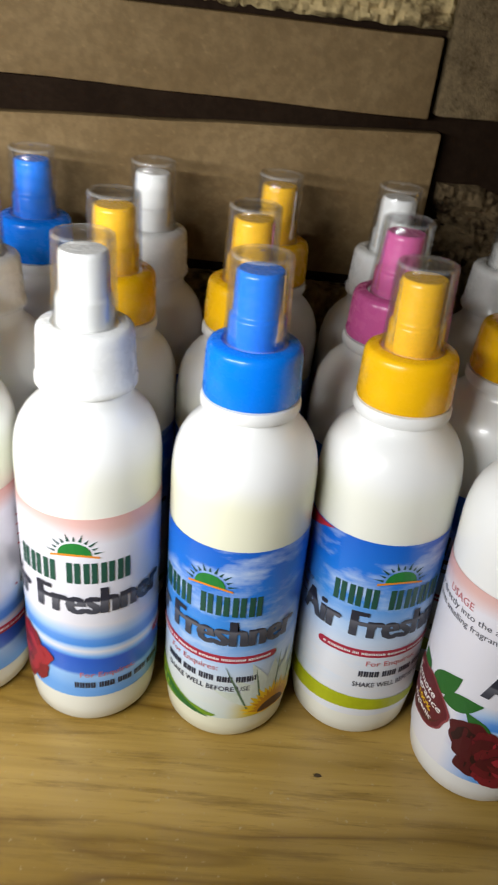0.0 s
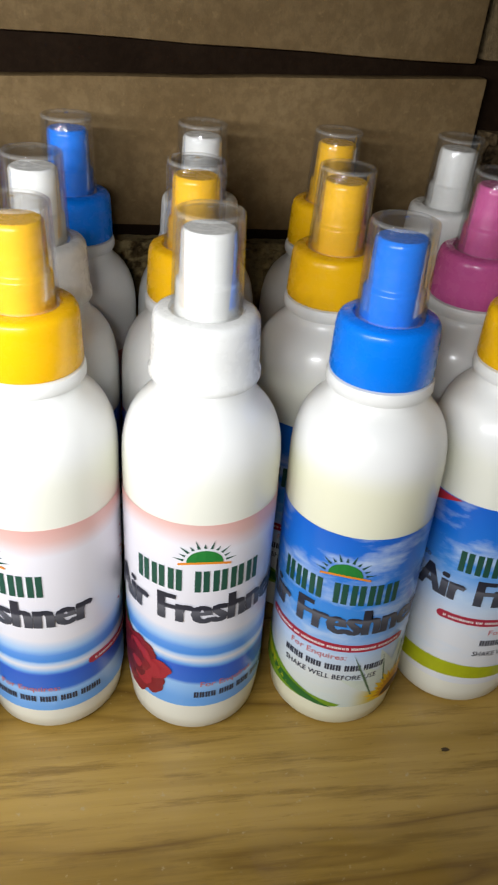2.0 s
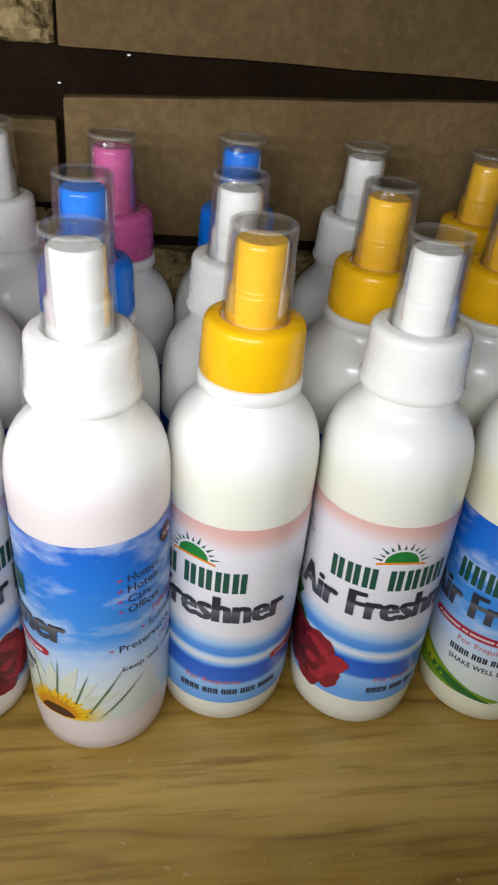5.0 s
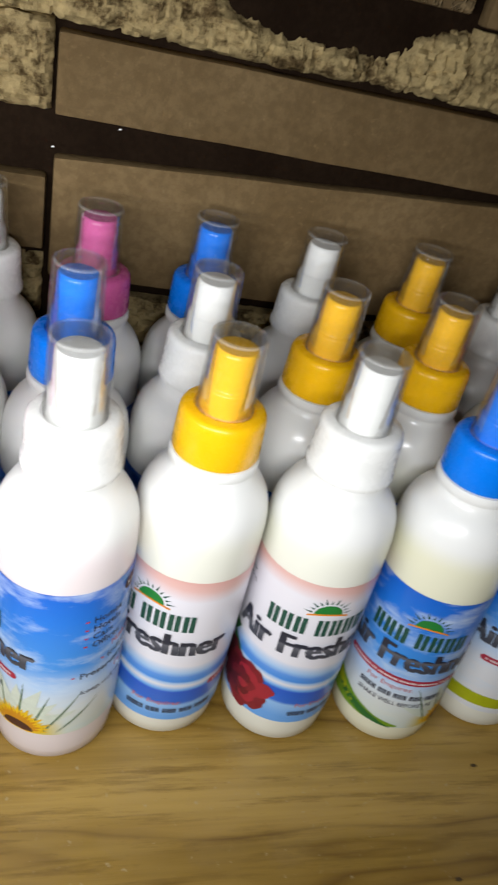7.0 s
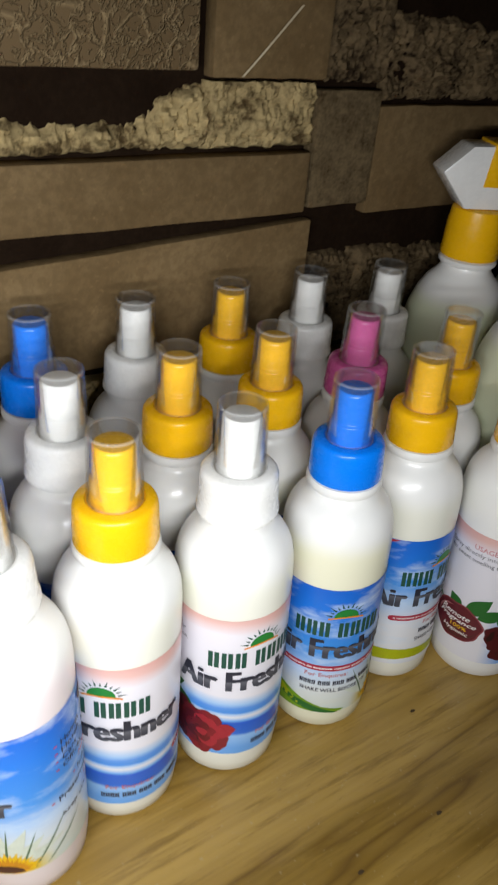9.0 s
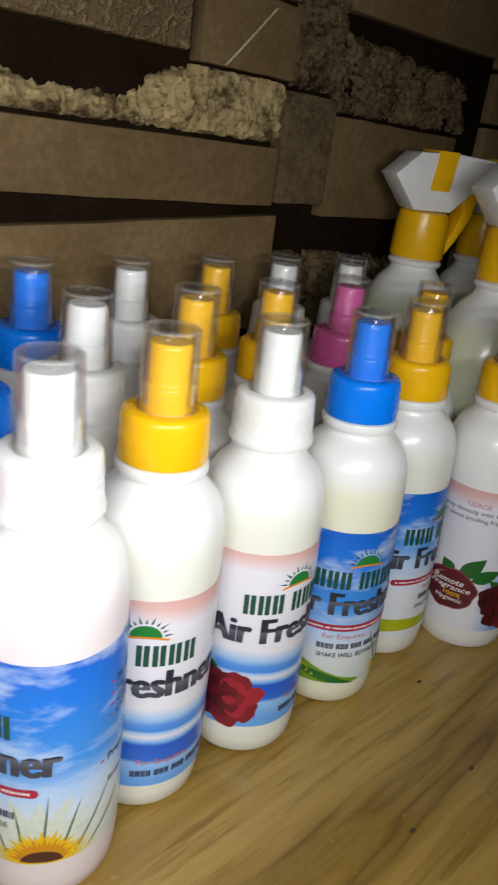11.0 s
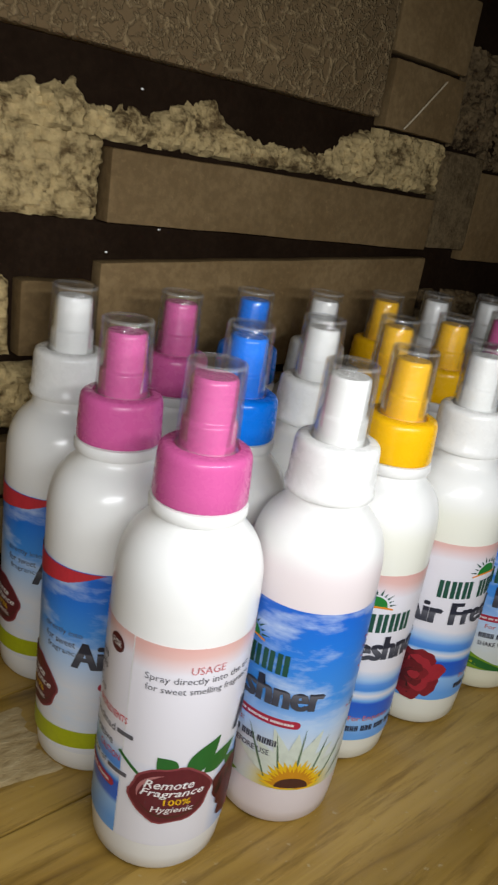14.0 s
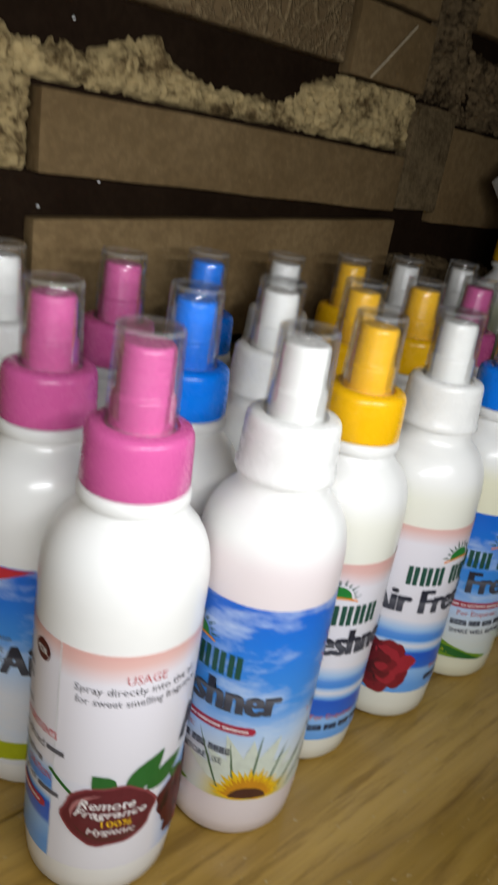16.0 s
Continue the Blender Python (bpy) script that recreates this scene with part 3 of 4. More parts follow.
# profile heights of a bottle: foot, side, shoulder, neck ring, collar, overcap
BODY = [(0, -0.0003), (0.017, -0.0003), (0.0205, -0.0015), (0.0232, -0.0007), (0.0246, 0.0015), (0.0252, 0.007), (R, 0.013), (R, 0.060), (R, 0.1100), (0.0256, 0.1145),
        (0.0252, 0.1188), (0.0244, 0.1228), (0.0231, 0.1264), (0.0214, 0.1294), (0.0195, 0.1317), (0.0177, 0.1334), (0.0164, 0.1348), (0.0156, 0.1362), (0.0153, 0.1378), (0.0152, 0.1392), (0.0150, 0.1450), (0, 0.1450)]
RING = [(0.0150, 0.1378), (0.0164, 0.1381), (0.0169, 0.1390), (0.0169, 0.1412), (0.0164, 0.1424), (0.0150, 0.1427)]
COLLAR = [(0.0150, 0.1431), (0.0160, 0.1431), (0.0163, 0.1438), (0.0161, 0.1500), (0.0158, 0.1575), (0.0155, 0.1592), (0.0149, 0.1603), (0.0140, 0.1609), (0.0112, 0.1612), (0.0108, 0.1604), (0.0, 0.1604)]
WHITE_COLLAR = [(0.0150, 0.1405), (0.0166, 0.1405), (0.0170, 0.1412), (0.0170, 0.1430), (0.0164, 0.1440), (0.0162, 0.1500), (0.0158, 0.1580), (0.0155, 0.1595), (0.0148, 0.1605), (0.0138, 0.1610), (0.0112, 0.1612), (0.0108, 0.1604), (0.0, 0.1604)]
NOZZLE = [(0.0093, 0.1600), (0.0092, 0.1690), (0.0090, 0.1697), (0.0083, 0.1702), (0.0081, 0.1709), (0.0078, 0.1826), (0.0076, 0.1838), (0.0070, 0.1844), (0.0040, 0.1845), (0.0, 0.1845)]
CAP_TOP = 0.1893
OVERCAP = [(0.0104, 0.1606), (0.0105, 0.1612), (0.0098, CAP_TOP - 0.0012), (0.0096, CAP_TOP - 0.0004), (0.0091, CAP_TOP), (0.0012, CAP_TOP), (0.0008, CAP_TOP + 0.0005), (0.0, CAP_TOP + 0.0006),
           (0.0, CAP_TOP - 0.0008), (0.0087, CAP_TOP - 0.0008), (0.0090, CAP_TOP - 0.0014), (0.0097, 0.1612), (0.0096, 0.1606), (0.0104, 0.1606)]
LABEL_WORDS = {"rose": "pink and white rose label", "flower": "blue sky and sunflower label", "swoosh": "blue sky label with lime band"}
BODY_WORDS = {"cream": "cream liquid", "ivory": "pale liquid", "rosy": "rosy liquid", "plain": "white liquid"}


def spray_bottle(cap, body, design, x, y, turn, lean=(0, 0), lift=0.0, girth=1.0):
    """An air freshener spray bottle with its print label and clear overcap; the label's front faces turn degrees towards +x."""
    thing = new("spray_bottle")
    tilt = Matrix.Translation((x, y, 0)) @ Euler((-lean[1] / 0.188, lean[0] / 0.188, 0)).to_matrix().to_4x4() @ pose(0, 0, 0, 0, 0, turn)
    thing.matrix_world = tilt
    tagged(thing, f"white spray bottle, {cap} sprayer, {LABEL_WORDS[design]}", "spray bottle", "air freshener bottles")
    shell = part("body", cached(("body", body), lambda: lathe(BODY, 56), "body", 40), BODIES[body], thing, "milky bottle with " + BODY_WORDS[body])
    if cap != "white":
        part("neck_ring", cached("ring", lambda: lathe(RING, 40), "neck_ring", 40), neck_white, thing)
    part("collar", cached(("collar", cap), lambda: lathe(WHITE_COLLAR if cap == "white" else COLLAR, 96, (4, 6, 0.00011) if cap == "white" else (2, 4, 0.00008)), "collar", 50), CAPS[cap], thing, f"{cap} plastic screw collar")
    part("nozzle", cached(("nozzle", cap), lambda: lathe(NOZZLE, 36), "nozzle", 40), CAPS[cap], thing, f"{cap} spray nozzle")
    oc = part("overcap", cached("overcap", lambda: lathe(OVERCAP, 48), "overcap", 35), clear, thing, "clear plastic overcap")
    if len(oc.data.materials) == 1:
        oc.data.materials.append(clear_rim)
        for f in oc.data.polygons:
            f.material_index = int(f.center.z < 0.1612 or (f.center.z > CAP_TOP - 0.0014 and math.hypot(f.center.x, f.center.y) > 0.0088))
    paper = part("label", cached(("label", design), lambda: sheet({"rose": 0.0125, "flower": 0.0155, "swoosh": 0.0125}[design], 0.0985, -0.0805, 0.0805), "label", 180), PAPER[design], thing, LABEL_WORDS[design])
    paper.location.z = lift
    paper.scale = shell.scale = (girth, girth, 1)
    for k, (name, colour, layer, shape) in enumerate(PRINTS[design]):
        piece = part(name, cached((design, k), lambda: bend(shape(), R + 0.00040 + 0.00011 * layer), name), INK[colour], paper)
        if name.endswith(("_print", "burst", "flower")):
            tagged(piece, kind="stuff")
    return thing


# ---- the setting: stone wall, wooden floor, plain room ----
def slab(x0, x1, y0, y1, z0, z1, bevel=0.0):
    bm = bmesh.new()
    bmesh.ops.create_cube(bm, size=1)
    for v in bm.verts:
        v.co = Vector(((x0 + x1) / 2 + v.co.x * (x1 - x0), (y0 + y1) / 2 + v.co.y * (y1 - y0), (z0 + z1) / 2 + v.co.z * (z1 - z0)))
    if bevel:
        bmesh.ops.bevel(bm, geom=bm.edges[:], offset=bevel, segments=2, affect="EDGES", profile=0.6)
    return bm


def structure(name, bm, material, label, category):
    me = mesh_of(bm, name)
    me.materials.append(material)
    return tagged(new(name, me), label, category, kind="structure")


WALL = 0.355
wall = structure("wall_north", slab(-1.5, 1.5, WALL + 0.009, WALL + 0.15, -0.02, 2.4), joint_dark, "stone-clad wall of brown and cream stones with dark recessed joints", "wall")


def cut_stone(x0, x1, z0, z1, front, slope_top=(0, 0), slope_bottom=(0, 0), bevel=0.0016):
    """A flat-faced stone whose edges wander a little; the slopes move its left and right corners up."""
    bm = slab(0, 1, 0, 1, 0, 1)
    for v in bm.verts:
        right, top = v.co.x > 0.5, v.co.z > 0.5
        z = (z1 + slope_top[right]) if top else (z0 + slope_bottom[right])
        v.co = Vector((x1 if right else x0, front if v.co.y < 0.5 else WALL + 0.011, z))
    bmesh.ops.subdivide_edges(bm, edges=[e for e in bm.edges if abs(e.verts[0].co.x - e.verts[1].co.x) > 0.02], cuts=9)
    for v in bm.verts:
        k = noise.noise(Vector((v.co.x * 70, v.co.z * 9, x0 * 3)))
        if x0 + 0.001 < v.co.x < x1 - 0.001:
            v.co.z += 0.0007 * k
    sharp = [e for e in bm.edges if len(e.link_faces) == 2 and e.calc_face_angle(0) > 0.8]
    bmesh.ops.bevel(bm, geom=sharp, offset=bevel, segments=2, affect="EDGES", profile=0.6)
    return bm


def rough_stone(x0, x1, z0, z1, front, deep, ragged, seed, step=0.0016, crest_of=None):
    """A split-faced stone: a broken, faceted face, with a top edge that crumbles away by ragged metres."""
    nx, nz = max(4, int((x1 - x0) / step)), max(4, int((z1 - z0) / step))
    bm = bmesh.new()
    grid = []
    for j in range(nz + 1):
        row = []
        for i in range(nx + 1):
            x, z = x0 + (x1 - x0) * i / nx, z0 + (z1 - z0) * j / nz
            p = Vector((x * 60 + seed, z * 75, seed * 1.7))
            h = 0.55 * noise.noise(p) + 0.35 * abs(noise.noise(p * 2.3)) + 0.34 * noise.noise(p * 5.1) + 0.20 * noise.noise(p * 11)
            crest = z1 - ragged * (0.5 + 1.3 * noise.noise(Vector((x * 17 + seed * 3, 0.4, seed))) + 0.22 * noise.noise(Vector((x * 110, 1.1, seed))))
            if crest_of:
                crest = z0 + crest_of(x) + 0.0035 * noise.noise(Vector((x * 120, 2.2, seed))) + 0.002 * noise.noise(Vector((x * 330, 0.2, seed)))
            y = front + 1.35 * deep * (0.26 - h)
            if ragged and z > crest:
                y += (z - crest) * 1.3
            rim = min(i, nx - i, j) / 1.5
            y = min(y + max(0, 1 - rim) * 0.004, WALL + 0.012)
            jig = 0.0007
            row.append(bm.verts.new((x + jig * noise.noise(p * 4), y, z + jig * noise.noise(p * 4 + Vector((5, 5, 5))))))
        grid.append(row)
    for a, b in zip(grid, grid[1:]):
        for i in range(nx):
            bm.faces.new((a[i], a[i + 1], b[i + 1], b[i]))
    edge = [grid[0], [r[-1] for r in grid], grid[-1][::-1], [r[0] for r in grid][::-1]]
    for line in edge:
        back = [bm.verts.new((v.co.x, WALL + 0.0125, v.co.z)) for v in line]
        for k in range(len(line) - 1):
            bm.faces.new((line[k + 1], line[k], back[k], back[k + 1]))
    return bm


def stone(bm, material, label=""):
    return part("stone", mesh_of(bm, "stone", 35), material, wall, label)


F = WALL
smooth_label, rough_label = "flat-faced brown stone", "split-faced cream stone"
stone(cut_stone(-0.1645, 0.0800, 0.2128, 0.2455, F - 0.002), stone_smooth, smooth_label)
stone(cut_stone(-0.1640, 0.0885, 0.1370, 0.1940, F + 0.001, slope_top=(0, 0.0135)), stone_smooth, smooth_label)


def crumble(x):
    """Height of the broken strip along the wall: low, with three humps."""
    rise = min(1, max(0, (x + 0.03) / 0.05))
    return 0.0095 + 0.006 * math.exp(-((x + 0.19) / 0.02) ** 2) + 0.013 * math.exp(-((x + 0.112) / 0.016) ** 2) + 0.016 * rise * rise * (3 - 2 * rise)


stone(rough_stone(-0.2350, 0.0185, 0.2478, 0.2820, F + 0.002, 0.007, 0.018, 3.1, crest_of=crumble), stone_rough, rough_label)
stone(rough_stone(0.0150, 0.0840, 0.2478, 0.2795, F + 0.001, 0.006, 0.002, 5.2), stone_rough, rough_label)
stone(rough_stone(-0.3050, -0.1665, 0.2130, 0.2490, F, 0.006, 0.0, 8.4), stone_rough, rough_label)
stone(rough_stone(-0.4200, -0.2370, 0.2505, 0.2810, F + 0.002, 0.006, 0.020, 9.9), stone_rough, rough_label)
stone(cut_stone(-0.3600, 0.0070, 0.2845, 0.3460, F - 0.003), stone_relief, "brown stone with swirled relief face")
stone(cut_stone(0.0165, 0.0865, 0.2810, 0.3180, F), stone_smooth, "brown stone with a pale diagonal vein")
stone(cut_stone(0.0120, 0.0850, 0.3205, 0.3620, F), stone_smooth, smooth_label)
stone(cut_stone(-0.1500, 0.0050, 0.3500, 0.4050, F), stone_smooth, smooth_label)
stone(cut_stone(0.0830, 0.1270, 0.2145, 0.2765, F - 0.001), stone_pitted, "flat-faced brown stone with fine pits")
stone(cut_stone(0.1285, 0.2700, 0.2075, 0.2680, F + 0.001), stone_smooth, smooth_label)
stone(rough_stone(0.0905, 0.1350, 0.2790, 0.3400, F + 0.003, 0.007, 0.0, 2.2), stone_dim, "dark split-faced stone")
stone(rough_stone(0.1300, 0.2800, 0.2700, 0.3150, F + 0.004, 0.007, 0.012, 7.7), stone_dim, "dark split-faced stone")
stone(rough_stone(0.0930, 0.3000, 0.1200, 0.1850, F + 0.003, 0.007, 0.012, 6.3), stone_dim, "dark split-faced stone")
stone(cut_stone(0.1300, 0.3000, 0.3250, 0.3700, F), stone_smooth, smooth_label)
stone(rough_stone(-0.3050, -0.2060, 0.1500, 0.1880, F + 0.002, 0.005, 0.006, 4.6), stone_rough, rough_label)
stone(cut_stone(-0.2035, -0.1670, 0.1500, 0.1850, F), stone_smooth, smooth_label)
stone(rough_stone(-0.3050, -0.1670, 0.1130, 0.1455, F + 0.001, 0.006, 0.004, 1.4), stone_rough, rough_label)
stone(cut_stone(-0.3050, -0.1670, 0.0810, 0.1090, F), stone_smooth, smooth_label)
stone(cut_stone(-0.3050, -0.1670, 0.0470, 0.0745, F + 0.001), stone_smooth, smooth_label)
stone(cut_stone(-0.3050, -0.1670, 0.0015, 0.0270, F), stone_smooth, smooth_label)
stone(rough_stone(-0.1630, 0.0890, 0.0900, 0.1300, F - 0.001, 0.006, 0.003, 12.5), stone_rough, rough_label)
stone(cut_stone(-0.1630, 0.0900, 0.0460, 0.0870, F), stone_smooth, smooth_label)
stone(cut_stone(-0.1630, 0.0900, 0.0015, 0.0430, F), stone_smooth, smooth_label)
stone(cut_stone(0.0930, 0.3000, 0.0600, 0.1160, F), stone_smooth, smooth_label)
stone(cut_stone(0.0930, 0.3000, 0.0015, 0.0570, F), stone_smooth, smooth_label)
vein = bmesh.new()
vein_pts = [(0.0320, 0.2820), (0.0425, 0.2920), (0.0540, 0.3035), (0.0645, 0.3140)]
for (xa, za), (xb, zb) in zip(vein_pts, vein_pts[1:]):
    vein.faces.new([vein.verts.new((px, F - 0.0012, pz)) for px, pz in ((xa, za), (xa + 0.0016, za), (xb + 0.0016, zb), (xb, zb))])
part("vein", mesh_of(vein, "vein"), stone_vein, wall, "pale diagonal vein in a stone")

for sx, sz in ((-0.1365, 0.2120), (-0.1645, 0.2000), (-0.1530, 0.2712)):
    dot = bmesh.new()
    dot.faces.new([dot.verts.new((sx + 0.0008 * math.cos(k) * (1 + 0.4 * math.sin(2 * k)), F - 0.0035, sz + 0.0004 * math.sin(k))) for k in (0, 1, 2, 3, 4, 5)])
    part("paint_speck", mesh_of(dot, "paint_speck"), INK["white"], wall, "tiny white paint speck")

# the same cladding carries on outside the stretch of wall above
rng = random.Random(11)
for xa, xb, zlo, zhi in ((-1.0, -0.31, 0.002, 0.40), (0.31, 1.0, 0.002, 0.40), (-1.0, 1.0, 0.412, 0.80)):
    z = zlo
    while z < zhi - 0.02:
        h = min(rng.choice((0.032, 0.038, 0.046, 0.060)), zhi - z)
        x = xa
        while x < xb - 0.03:
            w = min(rng.uniform(0.10, 0.27), xb - x)
            if rng.random() < 0.35:
                stone(rough_stone(x, x + w - 0.003, z, z + h - 0.003, F + 0.002, 0.006, 0.008, rng.uniform(0, 30), 0.006), stone_rough)
            else:
                stone(cut_stone(x, x + w - 0.003, z, z + h - 0.003, F + rng.uniform(-0.002, 0.003)), stone_smooth)
            x += w
        z += h

floor = structure("floor", slab(-1.5, 1.5, -2.0, WALL + 0.009, -0.06, -0.004), seam_mat, "varnished yellow-brown wooden floor with dark wavy grain", "floor")
edges = [WALL + 0.008, 0.3105, 0.2400, 0.1640 - 0.16, -0.16, -0.33, -0.50, -0.80, -1.10, -1.40, -1.70, -2.0]
for far, near in zip(edges, edges[1:]):
    for xa, xb in ((-1.5, 1.5),):
        me = mesh_of(slab(xa, xb, near + 0.0004, far - 0.0004, -0.005, 0.0, 0.0006), "plank")
        me.materials.append(wood_mat)
        ob = new("plank", me)
        ob.parent = floor
floor.location.z = -0.0015
chip = bmesh.new()
chip_rows = []
for j in range(19):
    line = []
    for i in range(33):
        q, r = i / 32, j / 18
        x = -0.330 + 0.118 * q
        y = 0.2575 + 0.046 * r - 0.02 * (q - 0.8) * (1 - r)
        n = noise.noise(Vector((x * 60, y * 160, 2.0))) + 0.5 * noise.noise(Vector((x * 190, y * 420, 3.0)))
        side = min(i / 3, (32 - i) / 5, j / 2, (18 - j) / 2, 1)
        line.append(chip.verts.new((x, y, 0.0006 * n * side - 0.0012 * (1 - side) + 0.0006)))
    chip_rows.append(line)
for a, b in zip(chip_rows, chip_rows[1:]):
    for i in range(32):
        chip.faces.new((a[i], a[i + 1], b[i + 1], b[i]))
part("raw_patch", mesh_of(chip, "raw_patch", 60), raw_mat, floor, "pale chipped raw wood patch")
knots = bmesh.new()
for kx, ky in ((0.0210, 0.1215), (-0.0290, 0.1195), (0.050, 0.170)):
    ring = [knots.verts.new((kx + 0.0016 * math.cos(a * 0.5236) * (1 + 0.3 * math.sin(3 * a)), ky + 0.0009 * math.sin(a * 0.5236), 0.0003)) for a in range(12)]
    knots.faces.new(ring)
part("knots", mesh_of(knots, "knots"), seam_mat, floor, "small dark knots")
structure("ceiling", slab(-1.5, 1.5, -2.0, WALL + 0.15, 2.4, 2.5), plaster, "plain pale ceiling in the dark", "ceiling")
structure("wall_west", slab(-1.62, -1.5, -2.0, WALL + 0.15, -0.06, 2.4), plaster, "plain painted wall in the dark", "wall")
structure("wall_east", slab(1.5, 1.62, -2.0, WALL + 0.15, -0.06, 2.4), plaster, "plain painted wall in the dark", "wall")
structure("wall_south", slab(-1.62, 1.62, -2.12, -2.0, -0.06, 2.4), plaster, "plain painted wall in the dark", "wall")

# ---- the small spray bottles, three rows ----
BOTTLES = [
    ("pink", "plain", "rose", -0.2006, 0.2162, 107, (-0.0000, 0.0008)),
    ("white", "rosy", "flower", -0.1464, 0.2056, -97, (-0.0021, 0.0008)),
    ("yellow", "ivory", "rose", -0.0981, 0.2154, -40, (0.0006, 0.0021)),
    ("white", "ivory", "rose", -0.0442, 0.2101, -1, (-0.0020, 0.0051)),
    ("blue", "cream", "flower", 0.0122, 0.2073, -21, (-0.0042, 0.0059)),
    ("yellow", "ivory", "swoosh", 0.0662, 0.2131, 12, (-0.0064, 0.0075)),
    ("yellow", "plain", "rose", 0.1146, 0.1869, 53, (-0.0080, 0.0060)),
    ("white", "plain", "swoosh", 0.1600, 0.1600, -25, (-0.0040, 0.0040)),
    ("pink", "plain", "swoosh", -0.1991, 0.2691, 28, (-0.0006, 0.0024)),
    ("blue", "plain", "flower", -0.1501, 0.2602, -20, (0.0002, -0.0002)),
    ("white", "plain", "flower", -0.0980, 0.2687, 15, (0.0000, 0.0000)),
    ("yellow", "plain", "swoosh", -0.0457, 0.2667, -10, (-0.0000, 0.0000)),
    ("yellow", "ivory", "flower", 0.0062, 0.2681, 5, (-0.0006, 0.0001)),
    ("pink", "plain", "flower", 0.0625, 0.2704, -30, (0.0001, -0.0000)),
    ("yellow", "plain", "swoosh", 0.1080, 0.2474, 0, (0.0000, 0.0000)),
    ("white", "plain", "swoosh", -0.1907, 0.3297, 34, (0.0001, 0.0000)),
    ("pink", "plain", "flower", -0.1427, 0.3187, 10, (0.0003, -0.0004)),
    ("blue", "plain", "rose", -0.0912, 0.3256, 0, (0.0003, -0.0002)),
    ("white", "plain", "swoosh", -0.0388, 0.3250, 25, (0.0000, 0.0000)),
    ("yellow", "plain", "flower", 0.0164, 0.3253, -12, (0.0000, 0.0000)),
    ("white", "plain", "rose", 0.0690, 0.3255, 40, (0.0000, 0.0000)),
    ("white", "plain", "flower", 0.1227, 0.3190, 0, (0.0000, 0.0000)),
]
LIFT = {("pink", "plain", "rose"): 0.0015, ("pink", "plain", "swoosh"): -0.002, ("white", "rosy", "flower"): 0.004, ("white", "ivory", "rose"): 0.003, ("blue", "cream", "flower"): -0.003}
for cap, body, design, x, y, turn, lean in BOTTLES:
    spray_bottle(cap, body, design, x, y, turn, lean, LIFT.get((cap, body, design), 0.0), 1.01 if (body, design) == ("plain", "rose") and y < 0.22 else 1.0)

# ---- the large trigger bottles behind ----
BIG = [(0, -0.0005), (0.026, -0.0005), (0.030, -0.0015), (0.0328, 0.002), (0.0338, 0.010), (0.0338, 0.130), (0.0330, 0.143), (0.0306, 0.156), (0.0268, 0.167), (0.0222, 0.175), (0.0180, 0.1795), (0.0158, 0.1825), (0.0152, 0.185),
       (0.0172, 0.186), (0.0178, 0.1875), (0.0172, 0.189), (0.0150, 0.190), (0.0148, 0.200), (0, 0.200)]
BIG_COLLAR = [(0.0150, 0.1905), (0.0172, 0.1905), (0.0176, 0.1915), (0.0172, 0.2100), (0.0160, 0.2190), (0.0140, 0.2200), (0, 0.2200)]


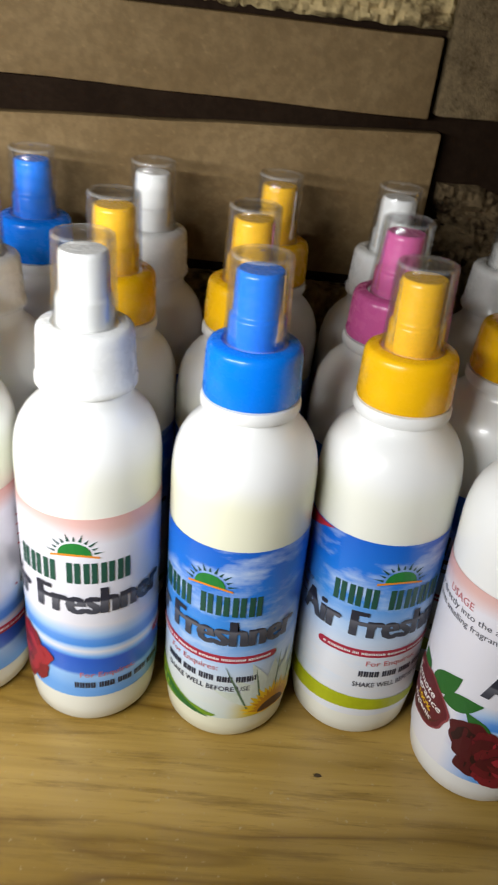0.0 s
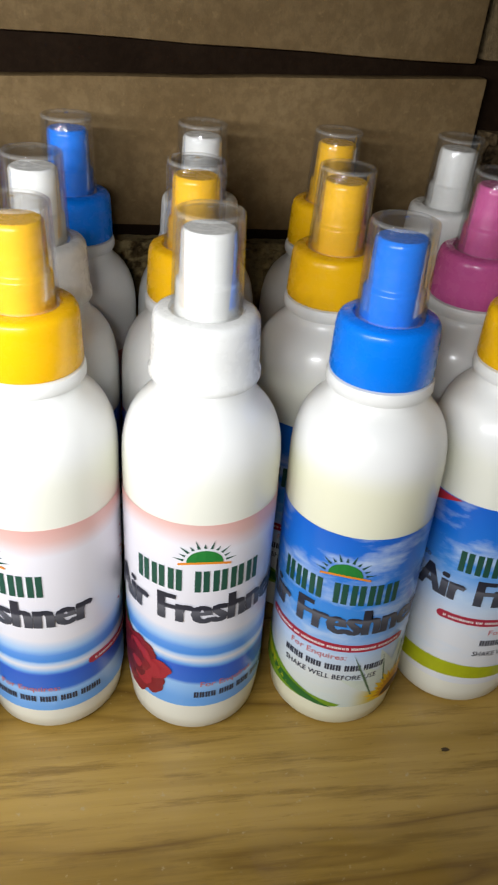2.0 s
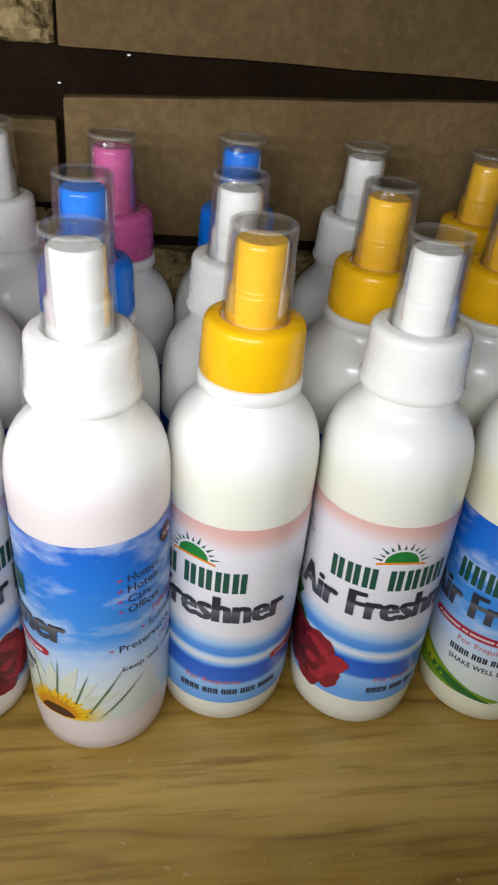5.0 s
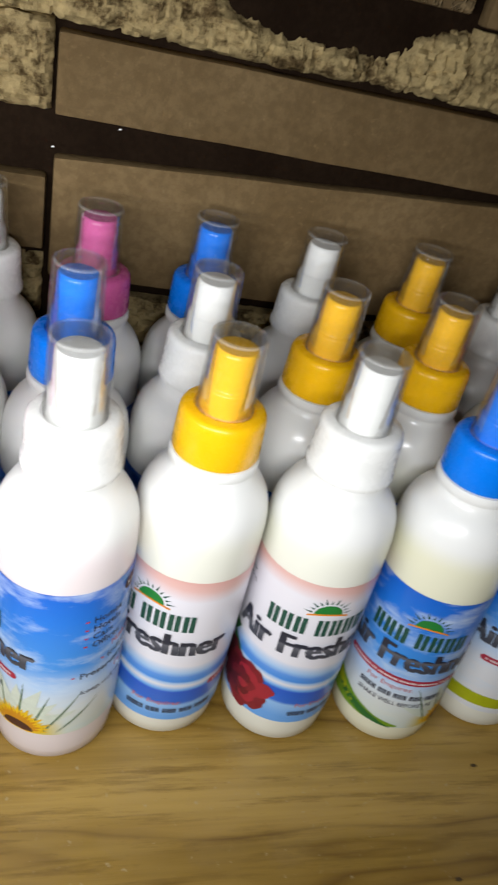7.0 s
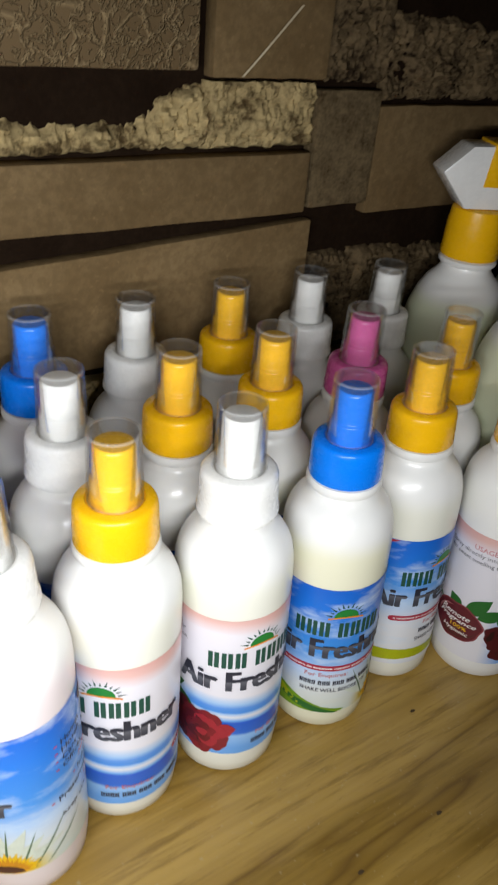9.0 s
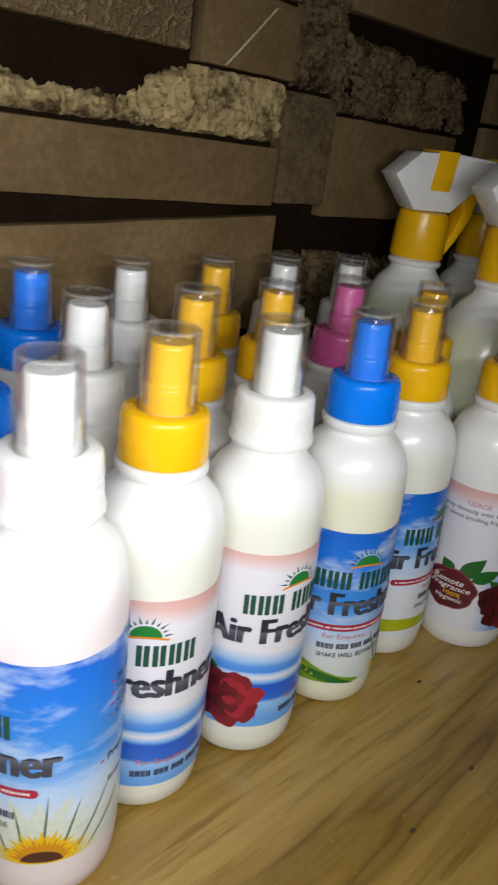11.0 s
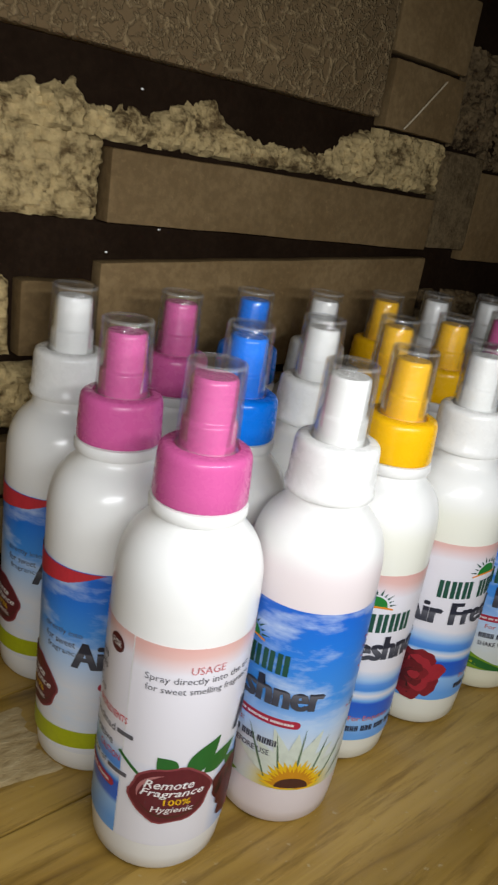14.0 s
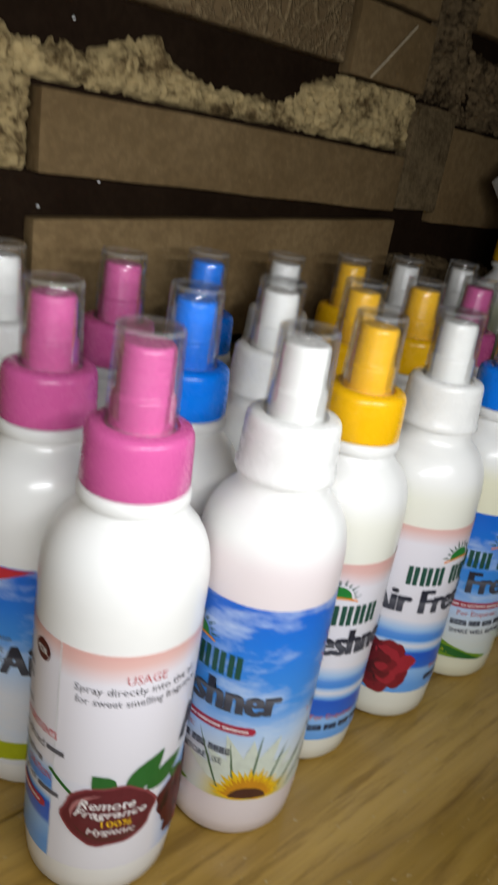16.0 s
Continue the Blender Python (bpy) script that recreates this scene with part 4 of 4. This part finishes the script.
def prism(points, half, bevel=0.0015):
    """A side outline in (along, up), given a thickness across and rounded edges."""
    bm = bmesh.new()
    sides = [[bm.verts.new((a, s * half, z)) for a, z in points] for s in (-1, 1)]
    bm.faces.new(sides[0])
    bm.faces.new(sides[1][::-1])
    n = len(points)
    for i in range(n):
        j = (i + 1) % n
        bm.faces.new((sides[0][j], sides[0][i], sides[1][i], sides[1][j]))
    bmesh.ops.recalc_face_normals(bm, faces=bm.faces)
    bmesh.ops.bevel(bm, geom=[e for e in bm.edges if e.calc_face_angle(0) > 0.5], offset=bevel, segments=2, affect="EDGES", profile=0.6)
    return bm


HEAD = [(-0.031, 0.2400), (-0.016, 0.2545), (0.010, 0.2560), (0.052, 0.2540), (0.060, 0.2500), (0.060, 0.2370), (0.040, 0.2345), (0.024, 0.2330), (0.012, 0.2205), (-0.014, 0.2200)]


def trigger_bottle(x, y, turn):
    thing = new("trigger_spray_bottle")
    thing.matrix_world = pose(x, y, 0, 0, 0, turn)
    tagged(thing, "large milky spray bottle with white trigger head and yellow collar", "spray bottle", "trigger bottles")
    part("body", cached("big", lambda: lathe(BIG, 56), "body", 40), BODIES["green"], thing, "milky bottle with pale green liquid")
    part("collar", cached("bigcollar", lambda: lathe(BIG_COLLAR, 96, (2, 3, 0.0003)), "collar", 50), CAPS["yellow"], thing, "yellow ribbed screw collar")
    part("trigger_head", cached("head", lambda: prism(HEAD, 0.0115), "trigger_head", 30), CAPS["white"], thing, "white trigger head")
    part("band", cached("band", lambda: prism([(-0.006, 0.2330), (-0.004, 0.2567), (0.010, 0.2567), (0.008, 0.2330)], 0.0119, 0.0006), "band", 30), CAPS["yellow"], thing, "yellow band")
    part("trigger", cached("lever", lambda: prism([(0.020, 0.2340), (0.034, 0.2350), (0.030, 0.2180), (0.022, 0.2020), (0.016, 0.1930), (0.013, 0.1945), (0.020, 0.2100), (0.023, 0.2220)], 0.0075, 0.001), "trigger", 30), CAPS["yellow"], thing, "yellow trigger lever")
    part("spray_tip", cached("tip", lambda: prism([(0.059, 0.2385), (0.059, 0.2495), (0.068, 0.2480), (0.068, 0.2400)], 0.0062, 0.001), "spray_tip", 30), CAPS["yellow"], thing, "yellow spray tip")
    return thing


trigger_bottle(0.1800, 0.3120, -28)
trigger_bottle(0.1690, 0.2400, -28)
trigger_bottle(0.2620, 0.3120, -28)
